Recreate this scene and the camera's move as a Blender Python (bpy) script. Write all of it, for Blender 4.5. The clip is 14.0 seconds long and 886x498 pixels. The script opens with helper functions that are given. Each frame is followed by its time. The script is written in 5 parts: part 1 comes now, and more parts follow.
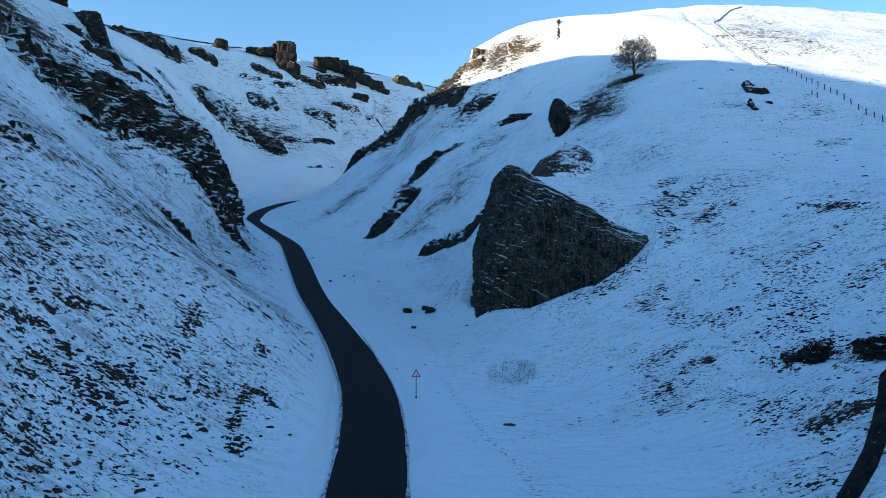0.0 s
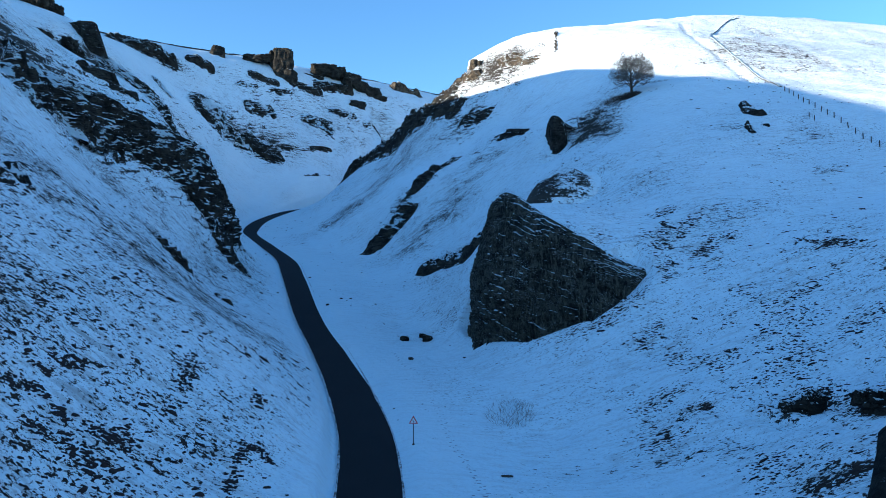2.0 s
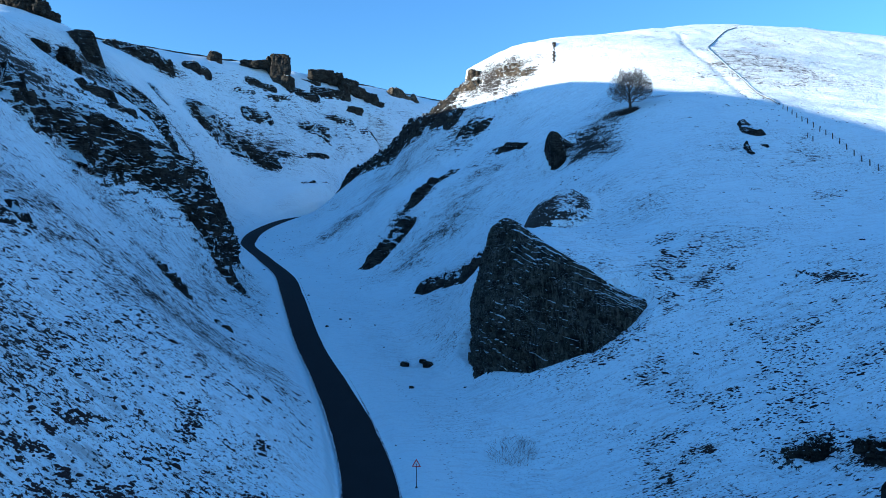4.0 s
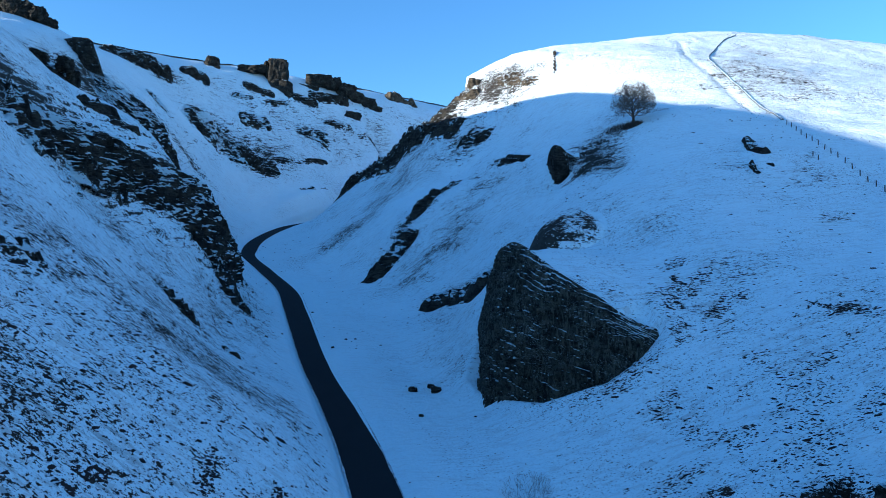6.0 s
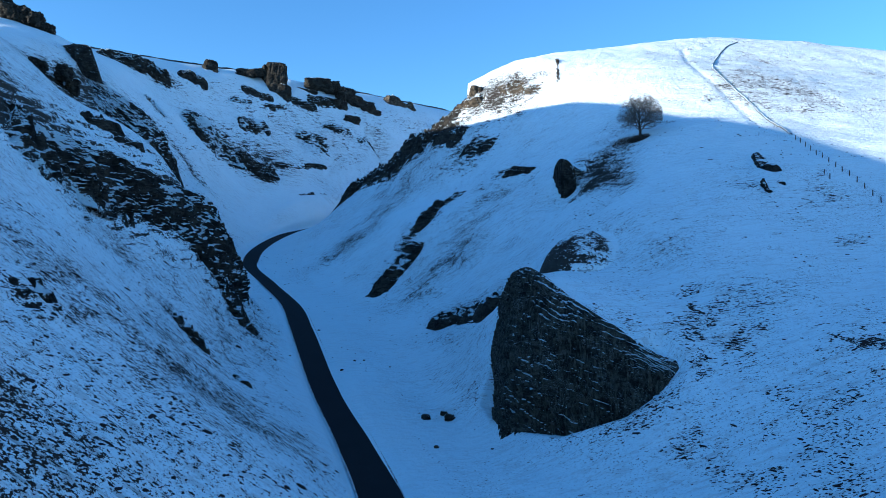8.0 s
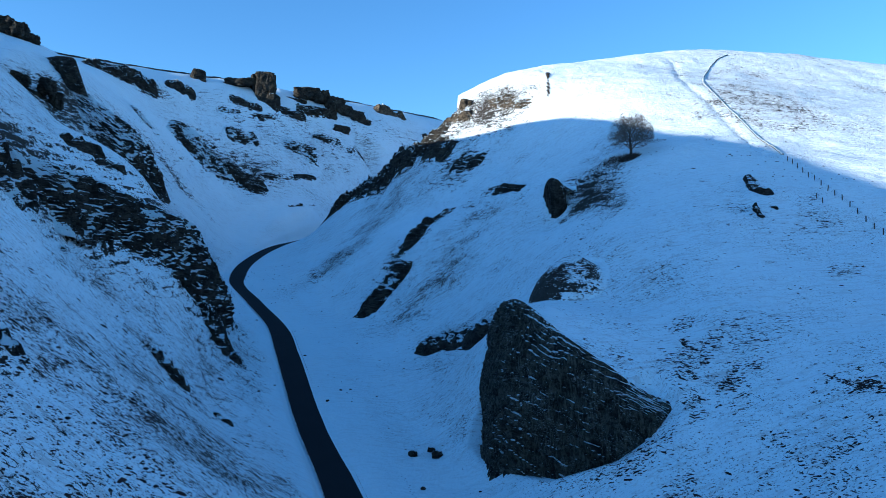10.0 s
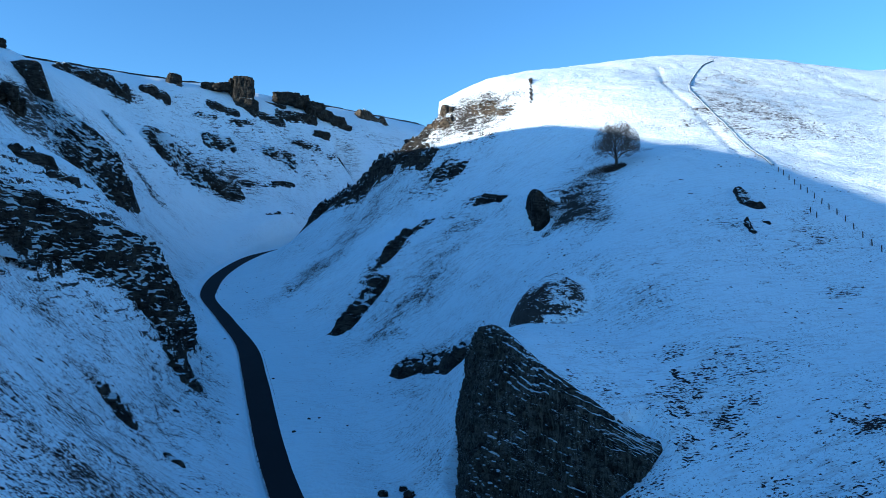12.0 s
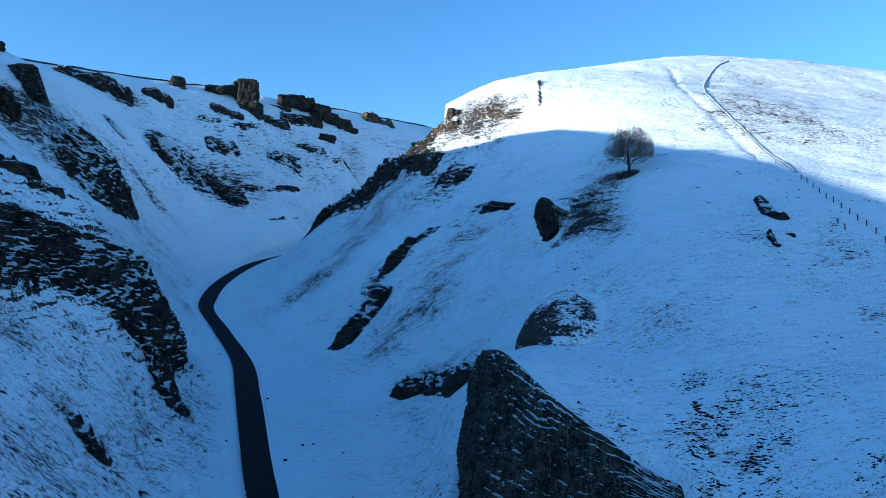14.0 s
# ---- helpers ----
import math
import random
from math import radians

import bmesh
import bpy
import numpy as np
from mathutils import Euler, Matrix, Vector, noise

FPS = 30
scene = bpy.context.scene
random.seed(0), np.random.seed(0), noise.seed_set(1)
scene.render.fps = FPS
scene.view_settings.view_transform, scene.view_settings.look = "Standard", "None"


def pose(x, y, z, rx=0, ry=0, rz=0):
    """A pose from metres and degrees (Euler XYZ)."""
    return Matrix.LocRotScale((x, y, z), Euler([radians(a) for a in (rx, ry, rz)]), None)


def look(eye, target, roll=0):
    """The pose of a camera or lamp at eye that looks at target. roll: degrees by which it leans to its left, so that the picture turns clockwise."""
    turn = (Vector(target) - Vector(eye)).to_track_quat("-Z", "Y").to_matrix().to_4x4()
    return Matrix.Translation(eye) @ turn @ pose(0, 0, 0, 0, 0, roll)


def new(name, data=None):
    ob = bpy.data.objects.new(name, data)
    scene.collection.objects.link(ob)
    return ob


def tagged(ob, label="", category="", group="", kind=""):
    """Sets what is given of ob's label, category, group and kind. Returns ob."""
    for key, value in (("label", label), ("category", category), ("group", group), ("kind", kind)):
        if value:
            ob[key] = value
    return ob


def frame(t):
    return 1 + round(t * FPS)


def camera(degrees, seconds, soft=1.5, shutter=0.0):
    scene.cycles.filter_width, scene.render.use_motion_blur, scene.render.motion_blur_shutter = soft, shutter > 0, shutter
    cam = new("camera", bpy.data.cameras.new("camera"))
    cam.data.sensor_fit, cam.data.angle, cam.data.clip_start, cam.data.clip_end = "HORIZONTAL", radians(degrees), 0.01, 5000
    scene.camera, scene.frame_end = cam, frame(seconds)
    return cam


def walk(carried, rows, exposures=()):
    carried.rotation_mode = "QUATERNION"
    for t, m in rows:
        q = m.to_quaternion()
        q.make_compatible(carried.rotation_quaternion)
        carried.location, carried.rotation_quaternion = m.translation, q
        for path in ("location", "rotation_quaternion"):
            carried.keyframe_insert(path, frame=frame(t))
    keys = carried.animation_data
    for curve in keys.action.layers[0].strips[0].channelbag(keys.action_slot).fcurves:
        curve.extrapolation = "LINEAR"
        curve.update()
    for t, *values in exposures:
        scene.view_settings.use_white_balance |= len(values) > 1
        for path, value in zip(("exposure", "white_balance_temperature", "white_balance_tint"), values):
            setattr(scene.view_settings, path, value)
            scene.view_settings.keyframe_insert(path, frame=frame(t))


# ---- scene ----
# The camera: a drone that climbs up a snowy limestone pass.
cam = camera(63.2, 14.0, soft=0.6)
METRES, EYE, TILT, LEAN, TURN = 42.0, 13.0, 1.0, 0.0, 0.0
ROWS = [
    (0.0, 0.0, 0.0, 0.0, -0.0, 0.0, 0.0),
    (0.5, -0.0001, 0.0019, 0.0272, -0.06, 0.01, -0.02),
    (1.0, 0.0, 0.0039, 0.0538, -0.12, 0.03, -0.04),
    (1.5, -0.0008, 0.0048, 0.08, -0.18, 0.02, -0.06),
    (2.0, -0.0021, 0.0049, 0.1061, -0.25, 0.04, -0.08),
    (2.5, -0.0039, 0.0046, 0.1313, -0.32, 0.04, -0.11),
    (3.0, -0.0069, 0.0046, 0.1558, -0.4, 0.05, -0.14),
    (5.5, -0.0539, 0.0139, 0.2811, -0.85, -0.04, -0.17),
    (6.0, -0.0703, 0.0192, 0.3056, -0.96, -0.07, -0.17),
    (6.5, -0.0894, 0.026, 0.3305, -1.07, -0.11, -0.18),
    (7.0, -0.1111, 0.0351, 0.3547, -1.17, -0.13, -0.16),
    (7.5, -0.1322, 0.0454, 0.3805, -1.28, -0.2, -0.13),
    (8.0, -0.1403, 0.057, 0.4119, -1.37, -0.25, -0.16),
    (10.5, -0.1142, 0.1582, 0.5379, -2.32, 0.12, -0.1),
    (11.0, -0.1012, 0.2079, 0.5535, -2.6, 0.21, -0.07),
    (11.5, -0.0867, 0.2628, 0.5683, -2.92, 0.3, -0.04),
    (12.0, -0.0717, 0.319, 0.5838, -3.22, 0.32, -0.01),
    (12.5, -0.0587, 0.372, 0.5989, -3.45, 0.35, 0.02),
    (13.0, -0.0485, 0.4212, 0.6145, -3.25, 0.37, 0.03),
    (13.5, -0.0386, 0.467, 0.6298, -2.47, 0.37, 0.03),
    (14.0, -0.0295, 0.5095, 0.6438, -2.45, 0.39, 0.02),
]
EXPOSURES = [(0.0, 1.34, 5250, 5), (2.0, 1.26, 4700, 4), (4.5, 1.12, 4420, 3), (7.0, 1.03, 4370, 3), (14.0, 0.92, 4370, 3)]
walk(cam, [(t, pose(0, 0, EYE, TILT, LEAN, TURN) @ pose(METRES * x, METRES * y, METRES * z, 90 + pitch, roll, yaw)) for t, x, y, z, yaw, pitch, roll in ROWS], EXPOSURES)

# ---- light: a low winter sun from the left, clear sky ----
SUN_EL, SUN_AZ = 9.5, 252.0  # degrees; azimuth clockwise from +y
world = bpy.data.worlds.new("world")
scene.world = world
world.use_nodes = True
wn = world.node_tree.nodes
sky = wn.new("ShaderNodeTexSky")
sky.sky_type = "NISHITA"
sky.sun_disc = False
sky.sun_elevation, sky.sun_rotation = radians(SUN_EL), radians(SUN_AZ)
sky.altitude, sky.air_density, sky.dust_density, sky.ozone_density = 400, 1.0, 0.2, 2.0
wn["Background"].inputs["Strength"].default_value = 0.115
world.node_tree.links.new(sky.outputs[0], wn["Background"].inputs["Color"])
sun = new("sun", bpy.data.lights.new("sun", "SUN"))
sun.data.energy, sun.data.angle, sun.data.color = 6.0, radians(0.5), (1.0, 0.72, 0.44)
sd = Vector((math.sin(radians(SUN_AZ)) * math.cos(radians(SUN_EL)), math.cos(radians(SUN_AZ)) * math.cos(radians(SUN_EL)), math.sin(radians(SUN_EL))))
sun.matrix_world = look(sd * 400, (0, 0, 0))


# ---- materials ----
def material(name):
    m = bpy.data.materials.new(name)
    m.use_nodes = True
    nt = m.node_tree
    return m, nt, nt.nodes["Principled BSDF"]


def node(nt, kind, **inputs):
    n = nt.nodes.new(kind)
    for k, v in inputs.items():
        key = int(k[1:]) if k[0] == "i" and k[1:].isdigit() else k.replace("_", " ")
        if isinstance(v, bpy.types.NodeSocket):
            nt.links.new(v, n.inputs[key])
        else:
            n.inputs[key].default_value = v
    return n


def noise_tex(nt, vec, scale, detail=4.0, rough=0.55, distortion=0.0):
    return node(nt, "ShaderNodeTexNoise", Vector=vec, Scale=scale, Detail=detail, Roughness=rough, Distortion=distortion).outputs[0]


def calc(nt, op, a, b=0.0, c=0.0):
    n = nt.nodes.new("ShaderNodeMath")
    n.operation = op
    for i, v in enumerate((a, b, c)):
        if isinstance(v, bpy.types.NodeSocket):
            nt.links.new(v, n.inputs[i])
        else:
            n.inputs[i].default_value = v
    return n.outputs[0]


def step(nt, v, lo, hi):
    n = nt.nodes.new("ShaderNodeMapRange")
    n.interpolation_type = "SMOOTHSTEP"
    for i, q in enumerate((v, lo, hi, 0.0, 1.0)):
        if isinstance(q, bpy.types.NodeSocket):
            nt.links.new(q, n.inputs[i])
        else:
            n.inputs[i].default_value = q
    return n.outputs[0]


def mix(nt, f, a, b):
    n = nt.nodes.new("ShaderNodeMix")
    n.data_type = "RGBA"
    for i, q in ((0, f), (6, a), (7, b)):
        if isinstance(q, bpy.types.NodeSocket):
            nt.links.new(q, n.inputs[i])
        else:
            n.inputs[i].default_value = q if i == 0 else (*q, 1.0)
    return n.outputs[2]


def position(nt, sx=1.0, sy=1.0, sz=1.0):
    p = nt.nodes.new("ShaderNodeNewGeometry").outputs["Position"]
    m = node(nt, "ShaderNodeMapping", Vector=p)
    m.inputs["Scale"].default_value = (sx, sy, sz)
    return m.outputs[0]


def bump(nt, bsdf, height, strength, distance):
    b = node(nt, "ShaderNodeBump", Height=height, Strength=strength, Distance=distance)
    nt.links.new(b.outputs[0], bsdf.inputs["Normal"])


def up_component(nt):
    n = nt.nodes.new("ShaderNodeNewGeometry").outputs["Normal"]
    return node(nt, "ShaderNodeSeparateXYZ", Vector=n).outputs[2]


def attribute(nt, name):
    n = nt.nodes.new("ShaderNodeAttribute")
    n.attribute_name = name
    return n.outputs["Fac"]


def make_snow():
    """Thin snow: dead grass shows where the point attribute 'bare' is high, layered stone where 'rocky' is."""
    m, nt, b = material("thin_snow")
    p = position(nt)
    bv, rv = attribute(nt, "bare"), attribute(nt, "rocky")
    xyz = node(nt, "ShaderNodeSeparateXYZ", Vector=p)
    east = step(nt, calc(nt, "ADD", xyz.outputs[0], calc(nt, "MULTIPLY", xyz.outputs[1], 0.2)), -6.0, 14.0)
    fleck_w = noise_tex(nt, position(nt, 0.5, 1.1, 0.9), 3.4, 3.0, 0.62, 0.4)
    fleck_e = noise_tex(nt, position(nt, 0.33, 1.05, 1.3), 3.2, 3.0, 0.62, 0.25)
    fleck = calc(nt, "ADD", calc(nt, "MULTIPLY", fleck_e, east), calc(nt, "MULTIPLY", fleck_w, calc(nt, "SUBTRACT", 1.0, east)))
    broad = noise_tex(nt, position(nt, 0.8, 1.0, 1.4), 0.75, 3.0, 0.6)
    clump = noise_tex(nt, p, 0.13, 3.0, 0.6)
    field = calc(nt, "ADD", calc(nt, "ADD", calc(nt, "MULTIPLY", fleck, 0.55), calc(nt, "MULTIPLY", broad, 0.25)), calc(nt, "MULTIPLY", clump, 0.24))
    thr = calc(nt, "SUBTRACT", 0.698, calc(nt, "MULTIPLY", bv, 0.31))
    mask = step(nt, calc(nt, "SUBTRACT", field, thr), 0.0, 0.018)
    grass = mix(nt, noise_tex(nt, p, 2.3, 4.0), (0.010, 0.008, 0.007), (0.06, 0.042, 0.028))
    grass = mix(nt, step(nt, noise_tex(nt, p, 0.5, 2.0), 0.5, 0.7), grass, (0.030, 0.024, 0.017))
    # stone breaks through in bands that follow the bedding
    bands = noise_tex(nt, position(nt, 0.45, 0.45, 1.9), 0.55, 5.0, 0.65, 0.5)
    grit = noise_tex(nt, p, 1.7, 4.0, 0.65)
    steep = calc(nt, "SUBTRACT", 0.82, up_component(nt))
    stone_at = calc(nt, "ADD", calc(nt, "ADD", calc(nt, "MULTIPLY", rv, 0.33), calc(nt, "MULTIPLY", calc(nt, "SUBTRACT", bands, 0.5), 1.3)),
                    calc(nt, "ADD", calc(nt, "MULTIPLY", calc(nt, "SUBTRACT", grit, 0.5), 0.95), calc(nt, "MULTIPLY", steep, 0.55)))
    stone_mask = calc(nt, "MULTIPLY", step(nt, stone_at, 0.30, 0.34), step(nt, rv, 0.04, 0.2))
    stone = mix(nt, noise_tex(nt, p, 0.6, 5.0, 0.65), (0.014, 0.013, 0.011), (0.07, 0.062, 0.05))
    snow = mix(nt, noise_tex(nt, p, 0.09, 4.0), (0.765, 0.84, 0.87), (0.845, 0.91, 0.93))
    # Fine grey mottle: thin snow, and the shading of small lumps painted in.
    thin = step(nt, noise_tex(nt, position(nt, 0.6, 1.1, 0.7), 3.8, 4.0, 0.7), 0.50, 0.70)
    runs = step(nt, noise_tex(nt, position(nt, 0.2, 1.0, 0.3), 1.6, 4.0, 0.65), 0.50, 0.62)
    snow = mix(nt, calc(nt, "MULTIPLY", runs, calc(nt, "ADD", calc(nt, "MULTIPLY", bv, 0.9), 0.02)), snow, (0.45, 0.43, 0.40))
    snow = mix(nt, calc(nt, "MULTIPLY", thin, calc(nt, "ADD", calc(nt, "MULTIPLY", bv, 0.7), 0.06)), snow, (0.30, 0.28, 0.25))
    rills = noise_tex(nt, position(nt, 0.10, 1.25, 0.25), 1.3, 4.0, 0.6, 0.3)
    rills = calc(nt, "MULTIPLY", step(nt, rills, 0.555, 0.60), step(nt, noise_tex(nt, p, 0.25, 3.0), 0.35, 0.6))
    snow = mix(nt, calc(nt, "MULTIPLY", rills, calc(nt, "MULTIPLY", step(nt, bv, 0.30, 0.62), 0.6)), snow, (0.16, 0.15, 0.13))
    specks = step(nt, noise_tex(nt, position(nt, 0.6, 1.0, 1.0), 4.2, 3.0, 0.6), 0.60, 0.625)
    specks = calc(nt, "MULTIPLY", calc(nt, "MULTIPLY", specks, step(nt, bv, 0.10, 0.34)), step(nt, noise_tex(nt, p, 0.11, 4.0, 0.65), 0.36, 0.58))
    snow = mix(nt, calc(nt, "MULTIPLY", specks, 0.8), snow, (0.05, 0.045, 0.038))
    col = mix(nt, stone_mask, mix(nt, mask, snow, grass), stone)
    nt.links.new(col, b.inputs["Base Color"])
    b.inputs["Roughness"].default_value = 0.75
    b.inputs["Specular IOR Level"].default_value = 0.2
    h = calc(nt, "ADD", calc(nt, "MULTIPLY", noise_tex(nt, p, 0.8, 6.0, 0.6), 1.0), calc(nt, "ADD", calc(nt, "MULTIPLY", mask, 0.2), calc(nt, "MULTIPLY", stone_mask, -0.3)))
    bump(nt, b, h, 0.8, 0.6)
    return m


def make_rock(name, dark, light, snow_from, snow_to, scale=1.0, streak=2.2, columns=False, shelves=0.7, patchy=0.5):
    """Weathered limestone with snow caught on its ledges; the point attribute 'snowy' marks ledges that hold more."""
    m, nt, b = material(name)
    p = position(nt)
    layered = position(nt, 0.35, 0.35, streak)
    tone = noise_tex(nt, p, 0.35 * scale, 5.0, 0.65)
    strata = noise_tex(nt, layered, 1.3 * scale, 5.0, 0.65)
    cracks = noise_tex(nt, position(nt, 1.6, 1.6, 0.25), 1.1 * scale, 5.0, 0.7)
    lichen = noise_tex(nt, p, 0.9 * scale, 6.0, 0.75)
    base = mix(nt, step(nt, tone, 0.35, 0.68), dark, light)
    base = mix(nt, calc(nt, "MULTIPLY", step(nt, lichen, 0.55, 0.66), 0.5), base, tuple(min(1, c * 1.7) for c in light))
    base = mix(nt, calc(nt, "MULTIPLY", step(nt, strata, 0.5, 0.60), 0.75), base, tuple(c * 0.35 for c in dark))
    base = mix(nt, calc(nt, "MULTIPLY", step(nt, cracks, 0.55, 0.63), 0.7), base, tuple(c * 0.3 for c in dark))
    grain = noise_tex(nt, p, 2.6, 5.0, 0.7)
    up = up_component(nt)
    shelf = noise_tex(nt, position(nt, 0.36, 0.36, 2.6), 1.6, 4.0, 0.65, 0.3)
    spread_at = noise_tex(nt, p, 0.14, 3.0, 0.6)
    catch = calc(nt, "ADD", up, calc(nt, "MULTIPLY", calc(nt, "SUBTRACT", grain, 0.5), 1.0))
    catch = calc(nt, "ADD", catch, calc(nt, "MULTIPLY", calc(nt, "SUBTRACT", shelf, 0.5), shelves))
    catch = calc(nt, "ADD", catch, calc(nt, "MULTIPLY", calc(nt, "SUBTRACT", spread_at, 0.5), patchy))
    catch = calc(nt, "ADD", catch, calc(nt, "MULTIPLY", attribute(nt, "snowy"), 0.75))
    snow = step(nt, catch, snow_from, snow_to)
    if columns:
        # upright joints and beds that run parallel to the crest
        along, deep = attribute(nt, "along"), attribute(nt, "deep")
        upright = node(nt, "ShaderNodeCombineXYZ", X=calc(nt, "MULTIPLY", along, 1.9), Y=calc(nt, "MULTIPLY", deep, 0.30), Z=0.0).outputs[0]
        fine = node(nt, "ShaderNodeCombineXYZ", X=calc(nt, "MULTIPLY", along, 3.4), Y=calc(nt, "MULTIPLY", deep, 1.1), Z=0.0).outputs[0]
        col_n, fine_n = noise_tex(nt, upright, 1.0, 5.0, 0.7, 0.3), noise_tex(nt, fine, 1.0, 5.0, 0.7, 0.4)
        base = mix(nt, calc(nt, "MULTIPLY", step(nt, col_n, 0.50, 0.60), 0.75), base, (0.16, 0.148, 0.105))
        base = mix(nt, calc(nt, "MULTIPLY", step(nt, fine_n, 0.50, 0.58), 0.65), base, (0.008, 0.008, 0.007))
        dots = noise_tex(nt, position(nt, 1.0, 1.0, 2.0), 3.2, 3.0, 0.65)
        dots = calc(nt, "MULTIPLY", step(nt, dots, 0.575, 0.62), step(nt, noise_tex(nt, p, 0.3, 3.0, 0.6), 0.42, 0.60))
        base = mix(nt, calc(nt, "MULTIPLY", dots, 0.85), base, (0.33, 0.33, 0.30))
    nt.links.new(mix(nt, snow, base, (0.78, 0.87, 0.90)), b.inputs["Base Color"])
    b.inputs["Roughness"].default_value = 0.9
    b.inputs["Specular IOR Level"].default_value = 0.2
    h = calc(nt, "ADD", calc(nt, "ADD", strata, calc(nt, "MULTIPLY", cracks, 0.7)), calc(nt, "MULTIPLY", grain, 0.6))
    bump(nt, b, h, 1.0, 1.0)
    return m


def make_plain(name, colour, rough=0.6, metal=0.0, vary=0.15, scale=8.0):
    m, nt, b = material(name)
    p = position(nt)
    nt.links.new(mix(nt, noise_tex(nt, p, scale, 4.0), tuple(c * (1 - vary) for c in colour), tuple(min(1, c * (1 + vary)) for c in colour)), b.inputs["Base Color"])
    b.inputs["Roughness"].default_value, b.inputs["Metallic"].default_value = rough, metal
    return m


def make_asphalt():
    m, nt, b = material("asphalt")
    p = position(nt)
    c = mix(nt, noise_tex(nt, p, 0.25, 4.0), (0.009, 0.010, 0.012), (0.017, 0.017, 0.019))
    c = mix(nt, calc(nt, "MULTIPLY", step(nt, noise_tex(nt, p, 9.0, 3.0), 0.55, 0.75), 0.4), c, (0.032, 0.032, 0.033))
    nt.links.new(c, b.inputs["Base Color"])
    b.inputs["Roughness"].default_value = 0.85
    b.inputs["Specular IOR Level"].default_value = 0.15
    bump(nt, b, noise_tex(nt, p, 30.0, 3.0), 0.4, 0.02)
    return m


SNOW = make_snow()
# Set darker than real limestone: the shaded valley's deep contrast is in the colour.
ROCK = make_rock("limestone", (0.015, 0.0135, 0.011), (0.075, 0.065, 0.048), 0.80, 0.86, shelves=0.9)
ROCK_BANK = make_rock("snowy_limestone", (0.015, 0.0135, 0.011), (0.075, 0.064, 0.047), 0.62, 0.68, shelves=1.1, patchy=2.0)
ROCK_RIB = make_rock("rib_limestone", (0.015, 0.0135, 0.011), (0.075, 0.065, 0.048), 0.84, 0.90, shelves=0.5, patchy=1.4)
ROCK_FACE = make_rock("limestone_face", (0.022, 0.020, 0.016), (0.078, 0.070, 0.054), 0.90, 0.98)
# Paler, browner copy for rocks in the sun; its warm light is in the colour.
ROCK_SUNLIT = make_rock("sunlit_brown_limestone", (0.035, 0.028, 0.018), (0.19, 0.15, 0.10), 0.74, 0.84, 1.6, 0.5)
DARK_SLAB = make_rock("dark_slab_stone", (0.010, 0.010, 0.008), (0.035, 0.032, 0.022), 1.05, 1.25, 2.0, 0.6)
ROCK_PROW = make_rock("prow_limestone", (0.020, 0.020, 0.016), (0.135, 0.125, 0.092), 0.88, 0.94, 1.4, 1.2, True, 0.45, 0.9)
ASPHALT = make_asphalt()

# ---- the valley: cross-sections from the mouth upwards; heights above the road at the given offsets ----
SECTIONS = []


def section(y, axis_x, floor, left, right):
    SECTIONS.append((y, axis_x, floor, left, right))


OFFSETS = (4, 10, 17, 26, 37, 50, 66, 86, 112, 150, 210, 300)
section(-160, -4, -24,
        left=(0.9, 3.5, 7.9, 14.6, 23.8, 35, 48, 61.9, 75.1, 86.1, 90.7, 91.6),
        right=(0.3, 1, 1.9, 3.5, 5.9, 9.5, 14.7, 22, 32.1, 47, 70.4, 105))
section(0, -4.6, -7,
        left=(0.1, 0.8, 3.6, 10, 20.2, 32.7, 46.8, 61.3, 75.2, 87.3, 94.1, 98.4),
        right=(0.2, 0.4, 0.8, 1.8, 4, 7.8, 13.8, 22.1, 32.8, 47.5, 68.7, 99.5))
section(30, -4.8, -3.9,
        left=(0, 0.3, 2.5, 9.6, 20.1, 32.7, 46.8, 61.4, 75.4, 87.8, 96.1, 100.8),
        right=(0.1, 0.1, 0.4, 1.2, 3.6, 7.6, 13.8, 22.2, 32.9, 47.2, 67.8, 97.5))
section(50, -5.2, -2.3,
        left=(0.7, 2.4, 6.1, 13.1, 22.1, 33.7, 47.3, 62.1, 76.9, 90.6, 99.6, 103.5),
        right=(-0, -0.2, -0.3, 0.6, 4.5, 8.5, 14.8, 22.8, 32.8, 46.4, 65.7, 94.2))
section(70, -7, -0.6,
        left=(1.8, 6.8, 12, 17.9, 25.4, 35.4, 48.2, 64, 80.5, 95.3, 103.8, 107.5),
        right=(0.3, -0.2, -0.7, 1.1, 4.8, 10.5, 17.1, 23.7, 32, 44.2, 62.1, 88.9))
section(90, -11.2, 1.3,
        left=(1.6, 5.8, 10.7, 17.8, 27.2, 36.9, 49.9, 67.4, 85.8, 100.5, 107.5, 109.6),
        right=(0.3, 0.6, 1.5, 4.7, 9.9, 14.4, 20.4, 24.2, 30.5, 41.1, 57.8, 82.2))
section(110, -16.8, 4,
        left=(1.2, 4.1, 8, 16.1, 25.8, 38.4, 54.4, 73.4, 92.4, 105.3, 108.6, 108.7),
        right=(0.1, -0.3, 0.2, 6.5, 19.4, 20, 22.7, 24.2, 29.6, 39, 53.6, 74.9))
section(130, -23.3, 7.4,
        left=(1.1, 3.8, 7.9, 17, 26.9, 43.8, 61.6, 79.7, 96.5, 105.5, 106, 105.2),
        right=(0.2, -0.2, -1.1, 4.9, 19.3, 20.2, 26.4, 28.3, 31.6, 38.8, 50.4, 67.6))
